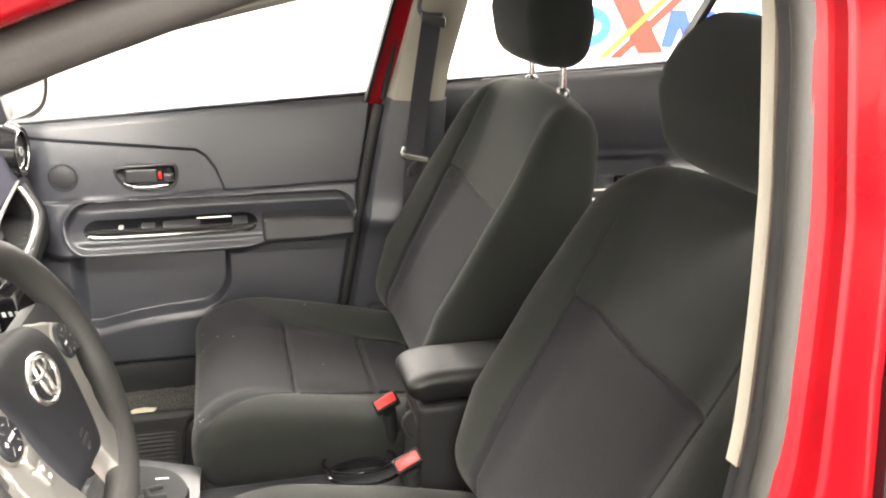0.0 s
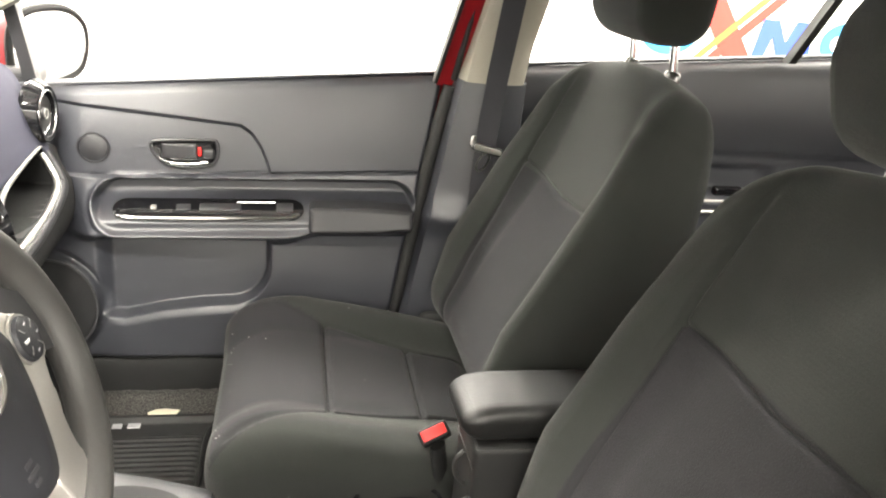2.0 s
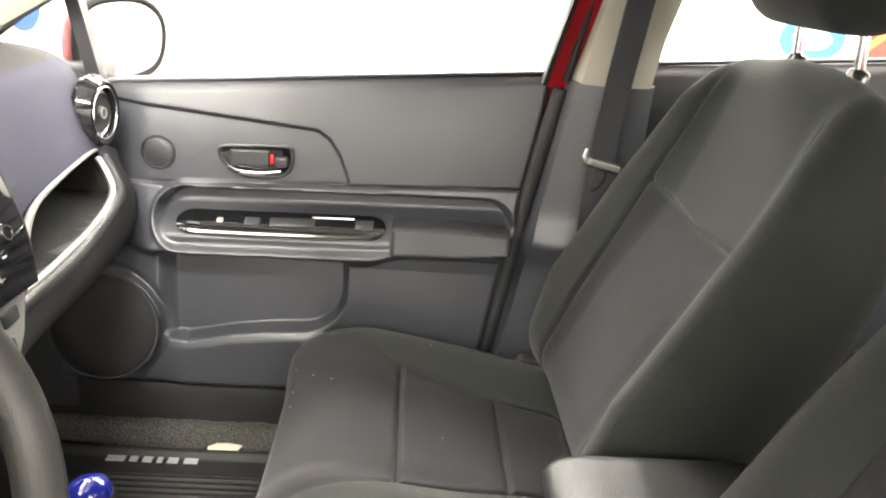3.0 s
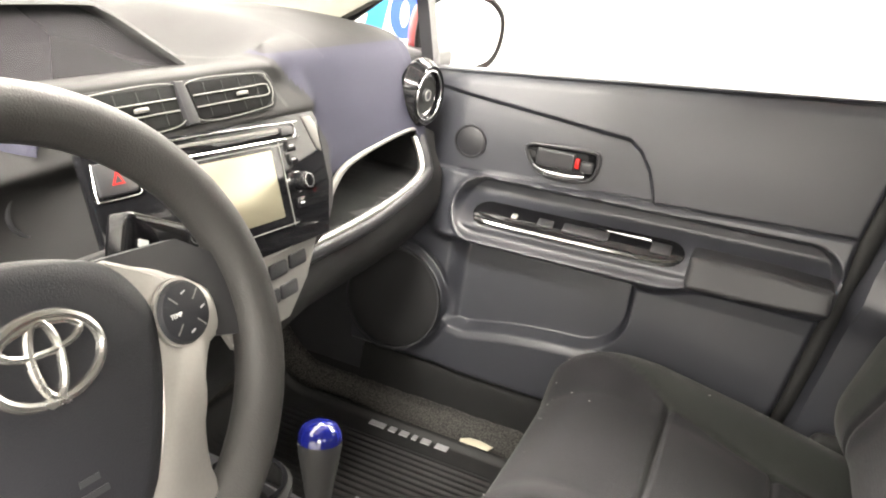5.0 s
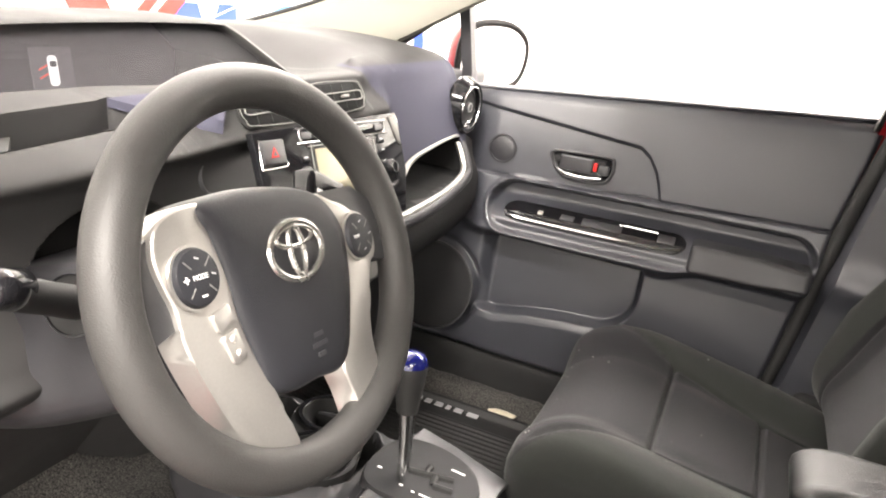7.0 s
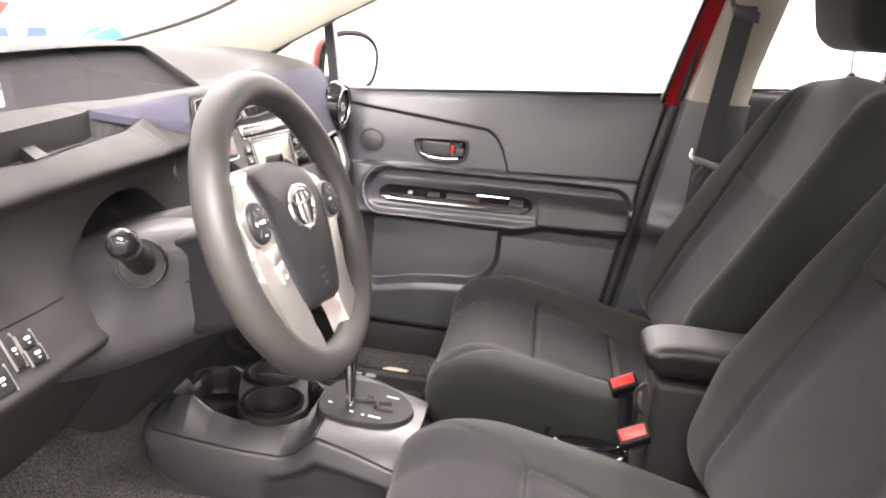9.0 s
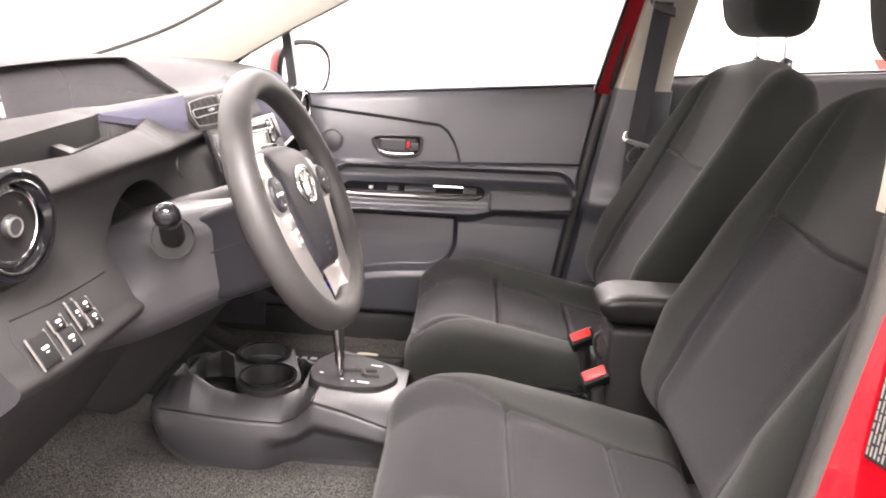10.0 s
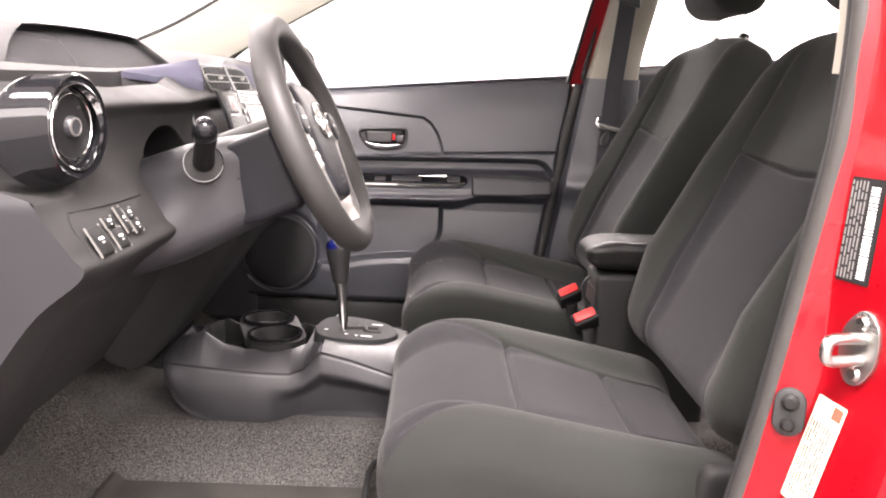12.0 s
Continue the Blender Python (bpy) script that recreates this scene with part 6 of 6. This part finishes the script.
def stalk(name, s, label):
    t = thing(name, label, "control stalk", (-0.14, -0.36 + 0.09 * s, 0.86))
    if s < 0:
        pts = [(-0.138, -0.440, 0.844), (-0.124, -0.482, 0.866), (-0.107, -0.526, 0.890)]
        part("stem", tube(pts, [0.015, 0.0135, 0.0135], 18), BLACK_P, t)
        part("stalk_knob", moved(lathe([(0.0, 0.021), (0.008, 0.0195), (0.0135, 0.014), (0.0152, 0.005), (0.0155, -0.016), (0.0138, -0.020)], 28), basis((-0.108, -0.531, 0.894), (1, 0.35, 0), (0.1, 0.4, 1))), GLOSS, t, "gloss dark stalk knob")
        part("stalk_collar", moved(joined(ring2(0.0265, 0.0265, 0.0014, 0.003)), basis((-0.136, -0.4475, 0.845), (1, 0.22, 0), (0.06, 0.3, 1))), GLOSS, t)
        part("stalk_base", moved(lathe([(0.0, 0.0), (0.025, 0.0), (0.026, -0.03)], 28), basis((-0.136, -0.4475, 0.845), (1, 0.22, 0), (0.06, 0.3, 1))), BLACK_P, t)
    else:
        m = basis((-0.072, -0.182, 0.900), (0.12, 1, -0.45), (-0.35, 0.42, 1))
        part("stem", tube([(-0.13, -0.27, 0.858), (-0.105, -0.24, 0.882), (-0.080, -0.200, 0.896)], 0.011, 12), BLACK_P, t)
        part("paddle", moved(softbox((0.034, 0.024, 0.013), 0.006, (8, 4, 4)), m), GLOSS, t)
        for x in (-0.02, 0.0, 0.02):
            part("paddle_mark", moved(plate(rrect(0.010, 0.006, 0.001), 0.0006, 0), m @ Matrix.Translation((x, 0.0, 0.0142))), WHITE_M, t)
    return t


stalk("light_stalk", -1, "black light stalk with a rounded end")
stalk("wiper_stalk", 1, "black wiper stalk with white marks")

# ---- driver-side middle pillar in the open doorway ----
def dpillar(z):
    """Where the inner edge of the red flange stands."""
    return interp([(0.25, 0.462), (0.50, 0.496), (0.589, 0.512), (0.70, 0.529), (0.80, 0.543), (0.92, 0.560), (1.02, 0.562), (1.12, 0.560), (1.2, 0.557), (1.32, 0.545), (1.40, 0.52)], z)


def dy(z):
    return -0.765 + 0.32 * max(0, z - 1.0) ** 1.3 * 0.55


def flange(u, v):
    z = lerp(0.24, 1.40, v)
    x0, y0 = dpillar(z), dy(z)
    # section: inner lip, step, striker face, outer skin
    w = interp([(0.55, 0.030), (0.70, 0.030), (0.80, 0.014), (0.90, 0.004)], z)
    a, b = 0.9 * w, -0.43 * w
    # above the belt line the pillar is shallower, with a crease along it
    d = interp([(0.945, 1.0), (0.99, 0.54), (1.10, 0.43), (1.25, 0.39), (1.40, 0.39)], z)
    e = 0.004 * ss(0.94, 1.02, z)
    sec = [(0.004, 0.028), (0.0, 0.002), (0.9 * 0.1 * w, -0.43 * 0.1 * w), (a * 0.94, b * 0.94), (a + 0.0014, b - 0.0038), (a + 0.0014 + 0.0104 * d - e, b - 0.0038 - 0.40 * 0.0702 * d), (a + 0.0014 + 0.0123 * d - 0.2 * e, b - 0.0038 - 0.47 * 0.0702 * d), (a + 0.0275 * d, b - 0.0740 * d), (a + 0.033 * d, b - 0.084 * d), (a + 0.033 * d + 0.017, b - 0.084 * d - 0.006), (a + 0.20, b - 0.084 * d - 0.008)]
    g = interp([(0.5, 0.004), (0.7, 0.008), (0.9, 0.007), (1.02, 0.010), (1.2, 0.008), (1.32, 0.003)], z)
    sec = sec[:2] + [(p + g, q) for p, q in sec[2:]]
    k = u * (len(sec) - 1)
    i = min(int(k), len(sec) - 2)
    a, b = sec[i], sec[i + 1]
    t = k - i
    return Vector((x0 + lerp(a[0], b[0], t), y0 + lerp(a[1], b[1], t), z))


part("middle_pillar", slab(flange, lambda u, v: flange(u, v) + Vector((0.012, 0.03, 0)), 71, 90), RED, shell, "glossy red door pillar", angle=50)


def follow(dx, dyy, r, name, material, label="", z0=0.26, z1=1.38):
    pts = [(dpillar(z) + dx, dy(z) + dyy, z) for z in [lerp(z0, z1, i / 16) for i in range(17)]]
    part(name, tube(pts, r, 12, steps=80), material, shell, label)


follow(0.003, 0.011, 0.0098, "door_seal", SEAL, "grey rubber door seal")
follow(0.010, 0.029, 0.0115, "door_seal", RUBBER)


def rear_pane(u, v):
    z = lerp(1.003, 1.33, v)
    d = interp([(0.945, 1.0), (0.99, 0.54), (1.10, 0.43), (1.25, 0.39), (1.40, 0.39)], z)
    return Vector((dpillar(z) + 0.0126 + 0.033 * d + 0.004 + 0.16 * u, dy(z) - 0.0017 - 0.084 * d - 0.013, z))


part("door_window_frame", slab(rear_pane, lambda u, v: rear_pane(u, v) + Vector((0.004, 0.016, 0)), 8, 24), GLOSS, shell, "gloss black rear door window frame")
part("pillar_inner_trim", slab(lambda u, v: (lambda z: Vector((dpillar(z) + 0.004 + 0.16 * u, dy(z) + 0.056 + 0.075 * math.sin(math.pi * u * 0.5), z)))(lerp(0.985, 1.40, v)), lambda u, v: (lambda z: Vector((dpillar(z) + 0.006 + 0.16 * u, dy(z) + 0.045 + 0.02 * u, z)))(lerp(0.985, 1.40, v)), 12, 24), BEIGE, shell, "greige upper pillar trim")
part("pillar_inner_trim", slab(lambda u, v: (lambda z: Vector((dpillar(z) + 0.010 + 0.18 * u, dy(z) + 0.056 + 0.075 * math.sin(math.pi * u * 0.5), z)))(lerp(0.26, 0.98, v)), lambda u, v: (lambda z: Vector((dpillar(z) + 0.012 + 0.18 * u, dy(z) + 0.045 + 0.02 * u, z)))(lerp(0.26, 0.98, v)), 12, 24), PLASTIC_SOFT, shell, "charcoal lower pillar trim")
# roof rail seal and red rail over the driver's doorway
rail = [(-0.60, -0.705, 1.03), (-0.30, -0.690, 1.118), (0.05, -0.668, 1.259), (0.15, -0.663, 1.299), (0.26, -0.655, 1.338), (0.40, -0.640, 1.368), (0.52, -0.64, 1.385)]
part("door_seal", tube(rail, 0.016, 12), SEAL, shell, "grey rubber door seal")
part("door_seal", tube([(x + 0.008, y + 0.028, z + 0.004) for x, y, z in rail], 0.014, 10), RUBBER, shell)
rr = [(x, y - 0.012, z + 0.046) for x, y, z in rail]
bar_along(rr, 0.028, 0.03, RED, "door_frame_rail", "glossy red door frame", n=16, steps=50)

# striker, stickers and plug on the pillar
pf = basis((0.5764, -0.8110, 0.7358), (0.35, -0.94, 0), (0.013, 0.046, 1))
st = thing("door_striker", "zinc steel door striker plate with a loop", "door striker", (0.6, -0.79, 0.70))
part("striker_plate", moved(plate(spline([(0.018, 0.030, 0), (0.020, -0.03, 0), (0.0, -0.045, 0), (-0.020, -0.028, 0), (-0.022, 0.026, 0), (-0.002, 0.042, 0)], 30, closed=True) and [(p.x, p.y) for p in spline([(0.019, 0.018, 0), (0.019, -0.012, 0), (0.006, -0.034, 0), (-0.010, -0.034, 0), (-0.020, -0.012, 0), (-0.019, 0.014, 0), (-0.004, 0.034, 0), (0.008, 0.034, 0)], 36, closed=True)], 0.004, 0.001), pf), STEEL, st)
part("striker_loop", moved(tube([(0.004, 0.010, 0.0), (0.002, 0.011, 0.024), (0.0, 0.008, 0.041), (0.0, -0.008, 0.041), (0.002, -0.011, 0.024), (0.004, -0.010, 0.0)], 0.0055, 12), pf), STEEL, st)
for y in (0.024, -0.025):
    part("striker_screw", moved(lathe([(0.0, 0.007), (0.005, 0.007), (0.0075, 0.004), (0.0075, 0.0)], 16), pf @ Matrix.Translation((0, y, 0.0))), STEEL, st)

# stickers and rubber plug on the driver-side pillar
pk2 = basis((0.5720, -0.7898, 0.8416), (0.35, -0.94, 0), (0.022, 0.074, 1))
sk = thing("pillar_sticker", "black data sticker with a white bar code and unreadable print", "sticker", (0.59, -0.78, 0.80))
part("sticker_sheet", moved(plate(rrect(0.036, 0.098, 0.002), 0.0006, 0), pk2), BLACK_P, sk)
rnd = random.Random(3)
y = -0.044
while y < 0.040:
    h = rnd.uniform(0.0006, 0.0022)
    part("code_bar", moved(box(0.004, 0.013, y, y + h, 0.0007, 0.0009, 0), pk2), WHITE_M, sk)
    y += h + rnd.uniform(0.0006, 0.0016)
for i in range(5):
    x = -0.017 + 0.0038 * i
    y = -0.046
    while y < 0.043:
        h = rnd.uniform(0.004, 0.014)
        part("print_bar", moved(box(x, x + 0.0016, y, min(y + h, 0.046), 0.0007, 0.0009, 0), pk2), DIM_PRINT, sk)
        y += h + rnd.uniform(0.001, 0.003)

# rubber plug and paper label lower down
pg = thing("rubber_plug", "black oval rubber plug with two round bumps", "rubber plug", (0.548, -0.78, 0.62))
pgm = basis((0.5385, -0.7712, 0.6545), (0.90, -0.43, 0), (0.08, 0.05, 1))
part("plug_body", moved(plate(stadium(0.030, 0.050), 0.006, 0.003), pgm), RUBBER, pg)
for yy, r in ((0.011, 0.0085), (-0.012, 0.007)):
    part("plug_bump", moved(lathe([(0.0, 0.012), (r * 0.6, 0.0115), (r, 0.008), (r, 0.0)], 20), pgm @ Matrix.Translation((0, yy, 0.002))), BLACK_P, pg)
pp = thing("paper_label", "cream paper label with unreadable dark print", "sticker", (0.57, -0.78, 0.55))
ppm = basis((0.5544, -0.7970, 0.6226), (0.313, -0.942, -0.106), (0.2066, -0.067, 0.978))
part("label_sheet", moved(plate(rrect(0.034, 0.112, 0.002), 0.0006, 0), ppm), PAPER, pp)
BROWN = mat("brown_print", (0.16, 0.07, 0.04), 0.6, var=0.1, bump=0.05)
part("print_block", moved(box(0.004, 0.015, 0.040, 0.053, 0.0007, 0.0009, 0), ppm), BROWN, pp)
for i in range(9):
    x = -0.0150 + 0.0034 * i
    y = -0.050
    while y < 0.030:
        h = rnd.uniform(0.005, 0.016)
        part("print_bar", moved(box(x, x + 0.0014, y, min(y + h, 0.032), 0.0007, 0.0009, 0), ppm), BROWN if i % 4 == 0 else BLACK_P, pp)
        y += h + rnd.uniform(0.002, 0.004)

# pale lint and crumbs on the passenger seat's front edge
rl = random.Random(11)
lint = bmesh.new()
for k in range(18):
    w = rl.uniform(-0.21, 0.20)
    x0, zz = rl.choice(((rl.uniform(0.118, 0.135), None), (rl.uniform(0.15, 0.40), None)))[0], 0
    lint_size = rl.uniform(0.0006, 0.0015)
    hitp = None
    for ob in bpy.data.objects:
        if ob.name.startswith("cushion") and abs(ob.data.vertices[0].co.y - P_CY) < 0.35:
            best = min(ob.data.vertices, key=lambda v: (v.co.x - x0) ** 2 + (v.co.y - P_CY - w) ** 2 - 0.02 * v.co.z)
            hitp = best.co + best.normal * 0.0006
    if hitp is not None:
        bmesh.ops.create_icosphere(lint, subdivisions=1, radius=lint_size, matrix=Matrix.Translation(hitp) @ Matrix.Rotation(rl.uniform(0, 6), 4, "Z") @ Matrix.Diagonal((rl.uniform(1, 2.5), 1, 0.5, 1)))
single("lint", lint, DIM_PRINT, "pale lint and crumbs on the seat cloth", "lint", kind="stuff")
